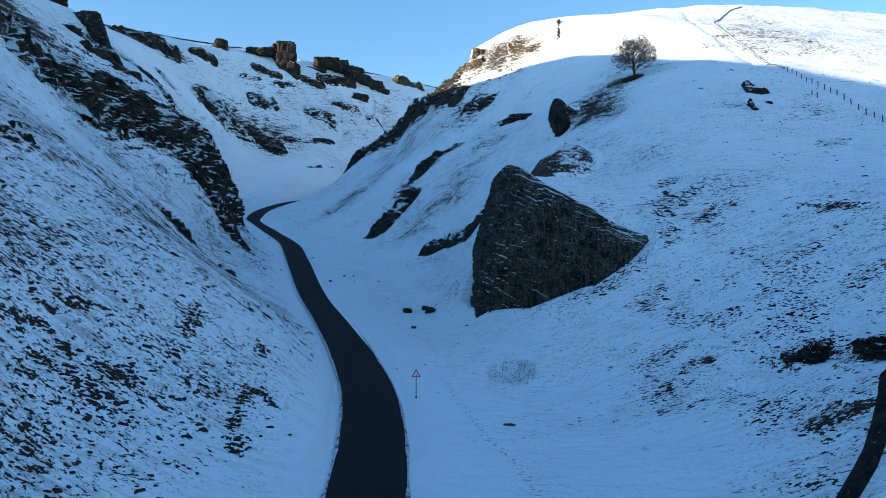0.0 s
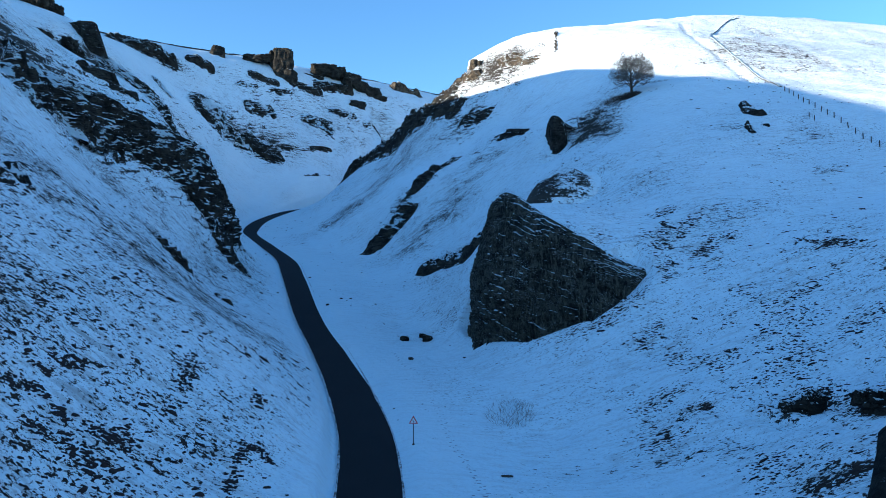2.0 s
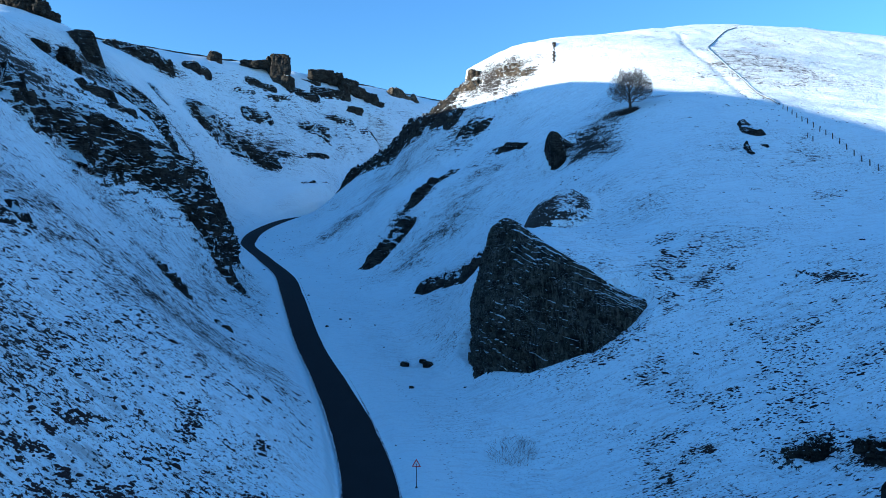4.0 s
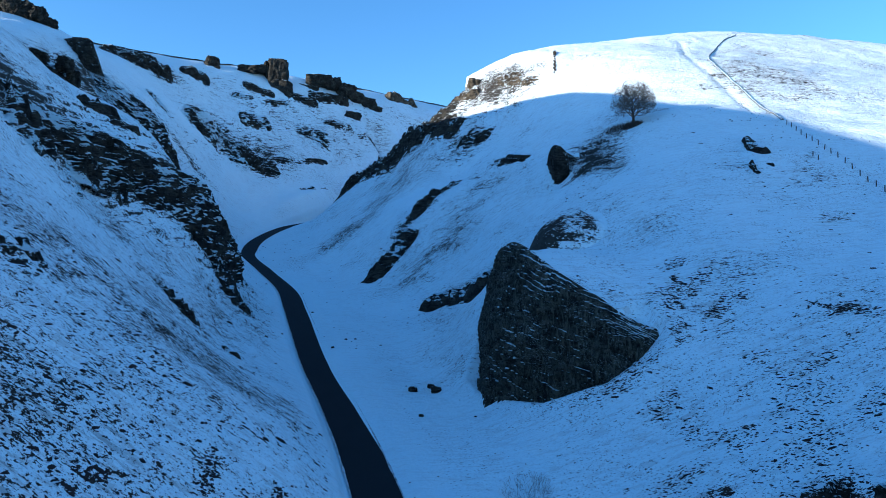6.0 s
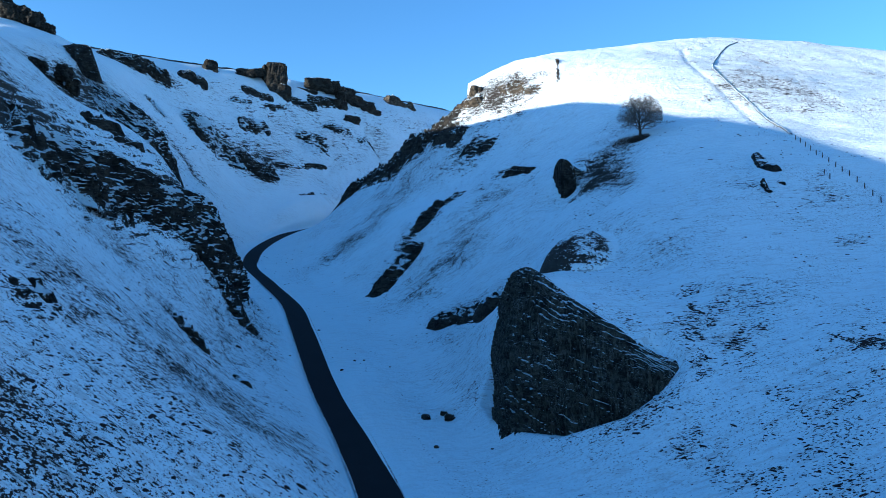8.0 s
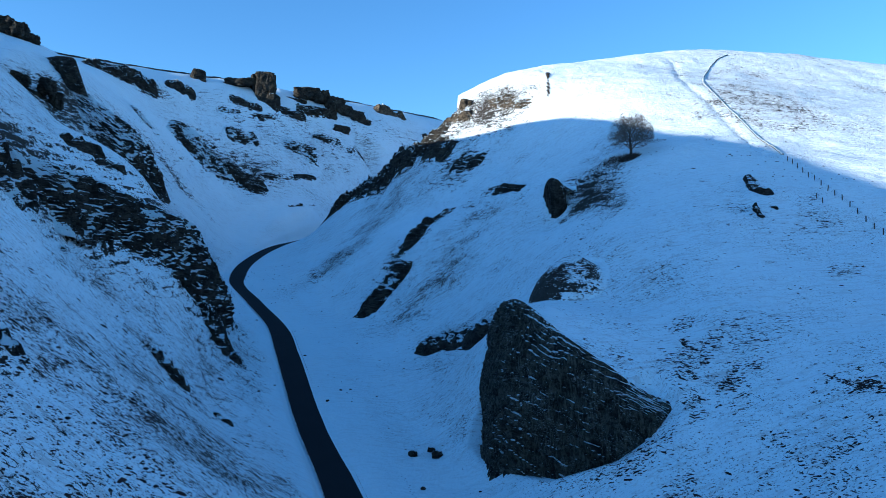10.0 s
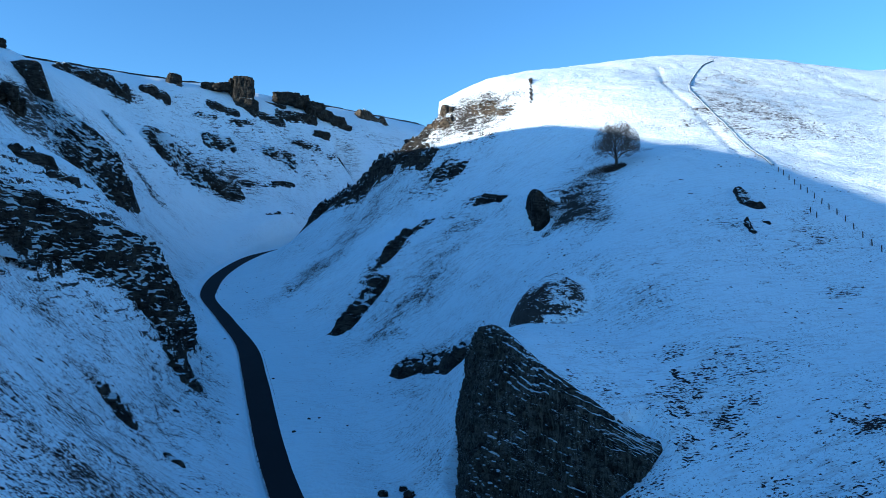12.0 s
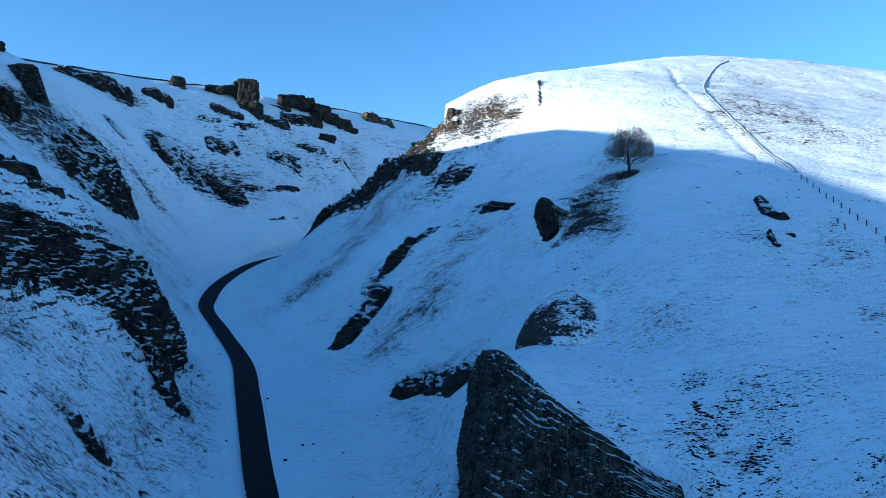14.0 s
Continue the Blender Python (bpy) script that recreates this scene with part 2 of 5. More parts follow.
section(150, -29, 11,
        left=(0.8, 4.1, 11.5, 25.7, 37.5, 48.6, 63.9, 82.6, 99.4, 102.8, 101.3, 100.4),
        right=(0.1, -0.4, -1.1, 1, 9, 20.4, 30.1, 33.7, 36.5, 40.7, 48.4, 61.4))
section(172, -35, 14.5,
        left=(0.6, 4.2, 13.6, 29.6, 43.4, 50.8, 61.2, 81.5, 102.6, 102.7, 98.6, 95.5),
        right=(-0.2, -1, -1.6, -0.1, 5.9, 16.8, 28.7, 38, 42.7, 44, 48.1, 56.5))
section(195, -41.5, 18,
        left=(0.6, 2.4, 6.1, 15.7, 31.6, 45.1, 58.1, 78.3, 100.1, 99.4, 95.3, 92.3),
        right=(-0.2, -1.1, -1.4, 0.7, 7.2, 16.5, 27.9, 41.5, 48.7, 48.2, 50.3, 54.2))
section(225, -54, 22.8,
        left=(1, 4.6, 10.8, 19.8, 30.3, 43.3, 59.9, 77.9, 90.3, 92.3, 91, 91),
        right=(-0.2, -0.8, -0.7, 2.1, 10.2, 20.3, 28.9, 40.6, 53.5, 58.7, 57.2, 54.6))
section(260, -68.2, 28.6,
        left=(1.3, 5.7, 12.3, 21.1, 31.2, 43.9, 60.9, 79.1, 86.8, 89, 90, 92.3),
        right=(0, -0.1, 0.5, 3.5, 9.6, 17.5, 25.6, 43.3, 62.4, 70.9, 66.7, 58.4))
section(300, -73.3, 35,
        left=(1, 4.5, 10.3, 18.7, 30.1, 45.6, 68.4, 84.9, 91.4, 96.8, 96.9, 95.4),
        right=(0.2, 0.7, 2.4, 6.2, 11.5, 20.8, 42.1, 62.9, 78.1, 80.8, 77.9, 74))
section(340, -72.4, 41,
        left=(1.2, 3.8, 6.5, 13.2, 23.7, 39.4, 59.3, 78.8, 95.4, 104.3, 102.4, 97.6),
        right=(0.6, 2.4, 6.2, 13.6, 23.4, 35.9, 57.5, 71.3, 81.9, 89.1, 93.5, 88))
section(385, -60, 47.5,
        left=(4.6, 12.7, 14.5, 17.3, 23.3, 34.3, 50.4, 67.2, 87, 98.5, 101.3, 96.9),
        right=(1.3, 3.6, 7.5, 14.3, 24.7, 37.5, 51.1, 62.8, 76.8, 91.7, 99.8, 94))
section(430, -30, 57,
        left=(3.8, 12.4, 19.1, 25.8, 34.1, 42.9, 53.1, 66.2, 82.4, 92.9, 95, 92.1),
        right=(0.9, 3.3, 7.1, 13, 21.9, 32.8, 43.9, 55.4, 69.6, 84, 91.3, 97))
section(480, 25, 68,
        left=(2.3, 8.9, 17.3, 27.3, 37.7, 47, 56.8, 67.6, 78.2, 84.3, 85, 85.2),
        right=(0.8, 3.3, 7.1, 12.9, 20.6, 29.6, 39.8, 51, 62.9, 75.1, 86.1, 102))
section(560, 95, 80,
        left=(1.8, 7.4, 15.4, 25.9, 37.3, 48, 57.5, 65, 68.9, 69.2, 73.6, 79.8),
        right=(0.9, 3.4, 7.2, 12.9, 20, 28.3, 37.7, 47.8, 58.3, 69.8, 83.6, 101.5))
section(850, 180, 100,
        left=(1.6, 6.8, 14.3, 24.3, 35.3, 45.8, 54.6, 60.6, 63.4, 64.8, 68.6, 76.4),
        right=(0.9, 3.4, 7.3, 12.8, 19.7, 27.5, 36.3, 45.6, 55.4, 66.9, 82.5, 104.1))


def hermite(g, v, q):
    """Smooth curve through the values v at g, overshooting nowhere; the last axis of v runs along g."""
    d = np.diff(v, axis=-1) / np.diff(g)
    m = np.empty_like(v)
    m[..., 0], m[..., -1] = d[..., 0], d[..., -1]
    a, b = d[..., :-1], d[..., 1:]
    m[..., 1:-1] = np.where(a * b > 0, 2 * a * b / np.where(a + b == 0, 1, a + b), 0) * 0.5 + (a + b) * 0.25
    i = np.clip(np.searchsorted(g, q) - 1, 0, len(g) - 2)
    h = g[i + 1] - g[i]
    f = np.clip((q - g[i]) / h, 0, 1)
    f2, f3 = f * f, f * f * f
    return ((2 * f3 - 3 * f2 + 1) * v[..., i] + (f3 - 2 * f2 + f) * h * m[..., i]
            + (3 * f2 - 2 * f3) * v[..., i + 1] + (f3 - f2) * h * m[..., i + 1])


SY = np.array([s[0] for s in SECTIONS], float)
SX = np.array([s[1] for s in SECTIONS], float)
SZ = np.array([s[2] for s in SECTIONS], float)
SU = np.array([-o for o in reversed(OFFSETS)] + [0.0] + list(OFFSETS))
SH = np.array([list(reversed(s[3])) + [0.0] + list(s[4]) for s in SECTIONS], float)


def axis(y):
    return hermite(SY, SX, np.asarray(y, float))


def ground(x, y):
    """Height of the valley at plan points, before the fine relief."""
    x, y = np.asarray(x, float), np.asarray(y, float)
    u = np.clip(x - axis(y), SU[0], SU[-1])
    i = np.clip(np.searchsorted(SY, y) - 1, 0, len(SY) - 2)
    f = np.clip((y - SY[i]) / (SY[i + 1] - SY[i]), 0, 1)
    per = hermite(SU, SH, u.ravel()).reshape((len(SY),) + u.shape) if u.ndim else hermite(SU, SH, u)
    n = np.arange(u.size).reshape(u.shape)
    flat = per.reshape(len(SY), -1)
    pick = lambda k: flat[np.clip(k, 0, len(SY) - 1), n]
    p0, p1, p2, p3 = pick(i - 1), pick(i), pick(i + 1), pick(i + 2)
    at = lambda k: SY[np.clip(k, 0, len(SY) - 1)]
    h = at(i + 1) - at(i)
    m1 = np.where(i > 0, (p2 - p0) / np.maximum(at(i + 1) - at(i - 1), 1), (p2 - p1) / h) * h
    m2 = np.where(i < len(SY) - 2, (p3 - p1) / np.maximum(at(i + 2) - at(i), 1), (p2 - p1) / h) * h
    f2, f3 = f * f, f * f * f
    rel = (2 * f3 - 3 * f2 + 1) * p1 + (f3 - 2 * f2 + f) * m1 + (3 * f2 - 2 * f3) * p2 + (f3 - f2) * m2
    return hermite(SY, SZ, y) + rel


def vnoise(x, y, seed=0):
    """Smooth value noise, 0 to 1, on plan points."""
    xi, yi = np.floor(x).astype(np.int64), np.floor(y).astype(np.int64)
    fx, fy = x - xi, y - yi
    fx, fy = fx * fx * (3 - 2 * fx), fy * fy * (3 - 2 * fy)

    def h(a, b):
        n = (a * 374761393 + b * 668265263 + seed * 1442695041) & 0xFFFFFFFF
        n = ((n ^ (n >> 13)) * 1274126177) & 0xFFFFFFFF
        n = ((n ^ (n >> 16)) * 2246822519) & 0xFFFFFFFF
        return ((n ^ (n >> 15)) & 0xFFFFFF) / float(0xFFFFFF)
    return (h(xi, yi) * (1 - fx) + h(xi + 1, yi) * fx) * (1 - fy) + (h(xi, yi + 1) * (1 - fx) + h(xi + 1, yi + 1) * fx) * fy


def fbm(x, y, size, octaves=4, seed=0, gain=0.5):
    """Fractal noise about 0, within about -1 to 1, its largest waves of the given size in metres."""
    x, y = np.asarray(x, float), np.asarray(y, float)
    out, amp, total = np.zeros_like(x), 1.0, 0.0
    for k in range(octaves):
        out += amp * (vnoise(x / size + 17.3 * k, y / size - 9.1 * k, seed + k) * 2 - 1)
        total += amp
        amp, size = amp * gain, size * 0.5
    return out / total


def smooth(a, b, v):
    f = np.clip((np.asarray(v, float) - a) / (b - a), 0, 1)
    return f * f * (3 - 2 * f)


def blobs(places, x, y, ragged=0.5, seed=33):
    """Sum of soft ellipses: x, y, half length, half width, turn, strength."""
    v = np.zeros_like(np.asarray(x, float))
    rag = 0.8 + ragged * fbm(x, y, 7, 3, seed)
    for cx, cy, a, b, turn, s in places:
        c, k = math.cos(radians(turn)), math.sin(radians(turn))
        dx, dy = x - cx, y - cy
        p, q = (dx * c + dy * k) / a, (-dx * k + dy * c) / b
        v = v + s * np.exp(-(p * p + q * q)) * rag
    return v


# where stone breaks through the slopes
ROCKY = []


def rocky_patch(x, y, half_length, half_width, turn, strength):
    ROCKY.append((x, y, half_length, half_width, turn, strength))


rocky_patch(-110, 394, 26, 10, 8, 0.83)
rocky_patch(-94, 404, 14, 8, 20, 0.55)
rocky_patch(-84, 433, 34, 9, 12, 0.36)
rocky_patch(-62, 452, 26, 10, 15, 0.31)
rocky_patch(-160, 402, 28, 9, 15, 0.49)
rocky_patch(-120, 428, 30, 8, 10, 0.33)
rocky_patch(-40, 478, 24, 9, 15, 0.31)
rocky_patch(-10, 492, 26, 9, 15, 0.26)
rocky_patch(-82, 132, 18, 12, 50, 0.8)
rocky_patch(-112, 208, 30, 9, 62, 0.36)
rocky_patch(-132, 258, 30, 10, 65, 0.41)
rocky_patch(-112, 292, 26, 8, 70, 0.27)
rocky_patch(-98, 172, 18, 10, 60, 0.36)
rocky_patch(-66, 150, 24, 12, 62, 0.9)
rocky_patch(-52, 158, 16, 8, 65, 0.8)
rocky_patch(-30, 338, 22, 9, -38, 1)
rocky_patch(-6, 308, 22, 10, -50, 0.9)
rocky_patch(16, 292, 20, 10, -58, 0.8)
rocky_patch(9, 266, 13, 7, -50, 0.6)
rocky_patch(10, 226, 12, 8, 30, 0.6)
rocky_patch(-9, 226, 16, 5, 58, 0.8)
rocky_patch(-16, 209, 12, 5, 45, 0.8)
rocky_patch(39.5, 187, 6, 15, -6, 1.5)
rocky_patch(34, 66, 8, 4, 10, 0.6)
rocky_patch(-43, 114, 7, 3, -35, 0.7)
rocky_patch(-45, 74, 5, 3, -35, 0.6)
rocky_patch(-41, 143, 8, 5, 0, 0.6)
rocky_patch(30, 270, 14, 6, -50, 0.6)
rocky_patch(-140, 330, 40, 14, 70, 0.27)
rocky_patch(24, 88, 10, 5, 10, 0.1)
rocky_patch(0, 165, 10, 4, -60, 0.6)
rocky_patch(-100, 446, 40, 8, 14, 0.29)
rocky_patch(-30, 495, 22, 7, 20, 0.23)
rocky_patch(-75, 418, 24, 6, 12, 0.16)
rocky_patch(-120, 360, 30, 8, 70, 0.24)
rocky_patch(-180, 420, 30, 8, 20, 0.2)
rocky_patch(14, 216, 8, 3.5, -50, 0.5)
rocky_patch(46, 206, 5, 6, 0, 0.5)
rocky_patch(20, 230, 6, 3, -50, 0.6)
rocky_patch(-136, 255, 12, 5, 60, 0.6)
rocky_patch(-128, 312, 14, 4, 60, 0.7)

rocky_patch(-136, 282, 20, 10, 62, 1.1)
rocky_patch(-136, 256, 16, 8, 60, 1.2)
rocky_patch(-127, 308, 20, 7, 65, 1.2)
rocky_patch(-160, 402, 16, 7, 40, 0.72)
rocky_patch(-76, 124, 12, 9, 60, 0.35)
rocky_patch(80, 304, 9, 3, 0, 0.5)
rocky_patch(41, 174, 3, 7, -6, 0.8)
rocky_patch(-190, 338, 12, 4, 0, 0.6)
rocky_patch(-128, 286, 16, 8, 60, 0.6)
rocky_patch(-118, 280, 14, 8, 60, 0.7)
rocky_patch(-112, 341, 13, 5, -8, 0.8)

# foot of the great prow beside the road
PROW_FOOT = [(12, 152, 23), (8.5, 139, 14.5), (5.6, 123, 7.4), (4.6, 110, 6.0), (7.5, 102.5, 6.2), (13, 99.5, 6.2), (20, 96, 9.4), (24.2, 95.6, 12.4), (28, 97.4, 15.8)]


def foot_limit(x, y):
    """Greatest height that the snow may have near the prow's foot."""
    p = np.array(PROW_FOOT, float)
    lim, best = np.full(x.shape, 1e9), np.full(x.shape, 1e9)
    for a, b in zip(p[:-1], p[1:]):
        ab = b[:2] - a[:2]
        f = np.clip(((x - a[0]) * ab[0] + (y - a[1]) * ab[1]) / (ab @ ab), 0, 1)
        dx, dy = x - a[0] - f * ab[0], y - a[1] - f * ab[1]
        d = np.hypot(dx, dy)
        outside = (ab[0] * dy - ab[1] * dx) < 0
        z = a[2] + f * (b[2] - a[2]) + np.where(outside, 0.16 * d, 0.0)
        if b[0] == p[-1, 0]:
            past = ((x - b[0]) * ab[0] + (y - b[1]) * ab[1]) / math.hypot(*ab)
            z = z + 2.5 * np.maximum(0, past)
        near = d < best
        best = np.where(near, d, best)
        lim = np.where(near, np.where(outside | (d < 4.5), z, z + (d - 4.5) * 6), lim)
    return lim + np.maximum(0, best - 9) * 2 + np.maximum(0, y - 116) * 0.7


# brink of the eastern hill: beyond it the ground falls away behind the cliff
BRINK = np.array([(-23.7, 329, 67.5), (-16.2, 325, 74.5), (-8.7, 311, 76.9), (-3.4, 303, 78.3), (4.7, 300, 86), (9.2, 298, 89), (14.5, 300, 93.5)])


def brink_limit(x, y):
    yc, zc = np.interp(x, BRINK[:, 0], BRINK[:, 1]), np.interp(x, BRINK[:, 0], BRINK[:, 2])
    lim = zc + 0.06 * (y - yc) + np.maximum(0, BRINK[0, 0] - x) * 1.5 + np.where(y < yc, 999, 0)
    return lim + 40 * smooth(11.6, 13.6, x - (y - 318) * 0.065)


TRACK = np.array([(107.9, 318.3), (105.6, 308.7), (94.7, 275.3), (91.5, 257.1), (90.7, 243.1), (89.1, 226.4), (87.0, 205.5), (81.9, 182.9)])


def line_distance(path, x, y):
    best = np.full(np.shape(x), 1e9)
    for a, b in zip(path[:-1], path[1:]):
        ab = b - a
        f = np.clip(((x - a[0]) * ab[0] + (y - a[1]) * ab[1]) / (ab @ ab), 0, 1)
        best = np.minimum(best, np.hypot(x - a[0] - f * ab[0], y - a[1] - f * ab[1]))
    return best


def rockiness(x, y):
    return np.clip(blobs(ROCKY, x, y, 0.7, 35), 0, 1)


def surface(x, y):
    """Height of the snow: the valley, its fine relief and ledges, and the road's flat bed."""
    x, y = np.asarray(x, float), np.asarray(y, float)
    u = np.abs(x - axis(y))
    h = 0.25 * (ground(x - 1, y) + ground(x + 1, y) + ground(x, y - 1) + ground(x, y + 1))
    wild = smooth(5, 22, u)
    h = h + wild * (0.8 * fbm(x, y, 14, 3, 3) + 0.28 * fbm(x, y, 4.2, 3, 5)) + (0.15 + 0.85 * wild) * 0.09 * fbm(x, y, 1.6, 2, 8)
    r = rockiness(x, y) * smooth(6, 12, u)
    h = h + r * (1.0 * fbm(x, y, 9, 4, 61, 0.6))
    q = 2.1
    s = h / q + 1.3 * fbm(x, y, 12, 4, 63, 0.55)
    f = s - np.floor(s)
    h = h + np.minimum(r, 0.85) * q * (smooth(0.5, 0.95, f) - f)
    near = (x > -25) & (x < 45) & (y > 82) & (y < 168)
    if near.any():
        h = np.where(near, np.minimum(h, foot_limit(x, y)), h)
    far = (x > -45) & (x < 60) & (y > 295) & (y < 470)
    if far.any():
        h = np.where(far, np.minimum(h, brink_limit(x, y)), h)
    h = h - 5.0 * np.exp(-((x - 30.6) / 5.2) ** 2 - ((y - 187.5) / 6.5) ** 2)
    hill = (x > 70) & (x < 130) & (y > 170) & (y < 330)
    if hill.any():
        h = h - np.where(hill, 0.55 * np.exp(-(line_distance(TRACK, x, y) / 1.1) ** 2), 0)
    bed = hermite(SY, SZ, y) - 0.12
    f = smooth(3.1, 4.6, u)
    return bed * (1 - f) + (h + 0.05) * f


def at(x, y):
    return float(surface(np.array([x]), np.array([y]))[0])


# where dead grass shows through the snow
BARE = []


def bare_patch(x, y, half_length, half_width, turn, strength):
    BARE.append((x, y, half_length, half_width, turn, strength))


bare_patch(-32, 60, 26, 13, 60, 0.15)
bare_patch(-24, 44, 12, 9, 60, 0.14)
bare_patch(-19, 41, 8, 5, 60, 0.07)
bare_patch(-40, 85, 26, 14, 60, 0.12)
bare_patch(-45, 112, 30, 16, 60, 0.05)
bare_patch(-16, 56, 8, 3, 80, 0.2)
bare_patch(-26, 92, 30, 7, 62, 0.14)
bare_patch(-78, 130, 24, 16, 60, 0.15)
bare_patch(38, 70, 14, 7, 30, 0.12)
bare_patch(30, 82, 13, 5, 10, 0.08)
bare_patch(24, 69, 9, 4, 10, 0.16)
bare_patch(35, 106, 9, 4, 20, 0.13)
bare_patch(48, 90, 12, 5, 20, 0.22)
bare_patch(39.5, 186, 6.5, 16, -6, 0.6)
bare_patch(24, 138, 9, 9, 0, 0.15)
bare_patch(12, 228, 14, 8, 40, 0.25)
bare_patch(-6, 192, 24, 12, 60, 0.22)
bare_patch(-30, 262, 34, 12, 60, 0.40)
bare_patch(24, 284, 16, 10, -50, 0.4)
bare_patch(-110, 410, 40, 18, 0, 0.15)
bare_patch(-70, 440, 40, 20, 0, 0.12)
bare_patch(-135, 250, 40, 25, 50, 0.15)
bare_patch(0, 500, 50, 20, 0, 0.12)
bare_patch(48, 196, 9, 6, 40, 0.4)
bare_patch(105, 235, 40, 40, 0, 0.14)
bare_patch(2, 165, 12, 4, -60, 0.3)
bare_patch(65, 150, 30, 25, 0, 0.1)
bare_patch(28, 51, 12, 6, 40, 0.22)
bare_patch(-40, 125, 24, 5, 62, 0.12)
bare_patch(25.1, 85.8, 2.2, 1, 8, 0.31)
bare_patch(28.1, 83.8, 1.6, 0.8, 8, 0.25)
bare_patch(29.2, 78.4, 3, 1.4, 8, 0.31)
bare_patch(22.5, 75.4, 3, 1.2, 8, 0.28)
bare_patch(25, 71.3, 1.8, 0.7, 8, 0.37)
bare_patch(21.4, 68.4, 1.5, 1.8, 8, 0.19)
bare_patch(20, 64.8, 1.5, 0.8, 8, 0.22)
bare_patch(22.2, 64.2, 1.2, 0.6, 8, 0.25)
bare_patch(25.1, 63.9, 3, 1.5, 8, 0.15)
bare_patch(35.7, 73, 3, 1.5, 8, 0.28)
bare_patch(35, 68.6, 2.2, 1.2, 8, 0.31)
bare_patch(36.4, 60.8, 2, 1.5, 8, 0.34)
bare_patch(28.3, 53.4, 1.8, 1.2, 8, 0.28)
bare_patch(31.1, 53.4, 1.6, 0.9, 8, 0.34)
bare_patch(43.6, 75.9, 2.5, 1, 8, 0.31)
bare_patch(33.2, 84.2, 1.3, 0.5, 8, 0.31)
bare_patch(33.4, 78.5, 4, 1, 8, 0.19)
bare_patch(16.5, 57.4, 1.2, 0.6, 8, 0.25)
bare_patch(23.9, 55.1, 2.5, 1, 8, 0.15)
bare_patch(35.5, 113.8, 3, 1.3, 8, 0.22)
bare_patch(33.5, 103.7, 1.5, 1.5, 8, 0.25)
bare_patch(34.5, 99.4, 4, 1.5, 8, 0.25)
bare_patch(35.6, 97.7, 2, 1, 8, 0.31)
bare_patch(36.4, 93.9, 3, 1.8, 8, 0.14)
bare_patch(29.7, 95.6, 1.4, 2, 8, 0.22)
bare_patch(49.1, 91, 2.5, 1.2, 8, 0.37)
bare_patch(56.2, 128.3, 1.3, 0.8, 8, 0.31)
bare_patch(52.9, 123.1, 1.3, 0.8, 8, 0.31)
bare_patch(67.3, 123.6, 3, 2, 8, 0.35)
bare_patch(40.5, 99.1, 3, 1.5, 8, 0.15)
bare_patch(29.7, 104, 2, 1, 8, 0.19)
bare_patch(75, 305, 10, 5, 0, 0.22)
bare_patch(57, 280, 6, 4, 0, 0.35)
bare_patch(61, 262, 4, 3, 0, 0.3)
bare_patch(34, 282, 12, 7, -40, 0.35)
bare_patch(78, 232, 14, 9, 30, 0.16)
bare_patch(100, 225, 36, 26, 10, 0.2)
bare_patch(90, 262, 30, 20, 10, 0.2)
bare_patch(41.5, 173, 3, 8, -6, 0.4)
bare_patch(120, 280, 40, 30, 10, 0.15)
bare_patch(16, 214, 7, 4, -50, 0.2)
bare_patch(50, 210, 9, 5, 40, 0.3)
bare_patch(-36, 255, 12, 7, 50, 0.09)
bare_patch(-23, 229, 12, 7, 50, 0.09)
bare_patch(-51, 300, 12, 7, 50, 0.09)
bare_patch(-10, 193, 12, 7, 50, 0.09)
bare_patch(-28, 254, 12, 7, 50, 0.09)
bare_patch(-1, 158, 12, 7, 50, 0.09)
bare_patch(-42, 146, 12, 7, 50, 0.09)
bare_patch(-73, 277, 12, 7, 50, 0.09)


def bareness(x, y):
    x, y = np.asarray(x, float), np.asarray(y, float)
    e = 1.0
    gx, gy = (ground(x + e, y) - ground(x - e, y)) / (2 * e), (ground(x, y + e) - ground(x, y - e)) / (2 * e)
    slope = np.hypot(gx, gy)
    u = np.abs(x - axis(y))
    v = 0.185 + 0.16 * smooth(0.35, 0.9, slope) + 0.16 * fbm(x, y, 18, 4, 21) + blobs(BARE, x, y)
    v = v + 0.12 * smooth(70, 110, x) * smooth(160, 200, y) - 0.10 * smooth(25, 40, x) * smooth(215, 235, y) * (1 - smooth(70, 95, x))
    v = v - 0.08 * smooth(115, 150, y) * smooth(5, 30, x - axis(y)) * (1 - smooth(260, 290, y))
    v = v - 0.16 * smooth(300, 360, y) * (1 - smooth(0, 40, x)) - 0.14 * np.exp(-((x - 33) / 9) ** 2 - ((y - 93) / 7) ** 2)
    left = x < axis(y)
    v = v + np.where(left, 0.0, 0.07 * smooth(12, 30, u) * (1 - smooth(150, 200, y)) * np.clip(0.6 + 1.4 * fbm(x, y, 9, 3, 24), 0, 1.6))
    return np.clip(v * (0.42 + 0.58 * np.where(left, smooth(3.0, 8, u), smooth(4.0, 15, u))), 0, 1)


def spread(*parts):
    """Steps of a graded axis: (from, to, step) stretches end to end."""
    out = [np.arange(a, b, s) for a, b, s in parts]
    return np.concatenate(out + [[parts[-1][1]]])


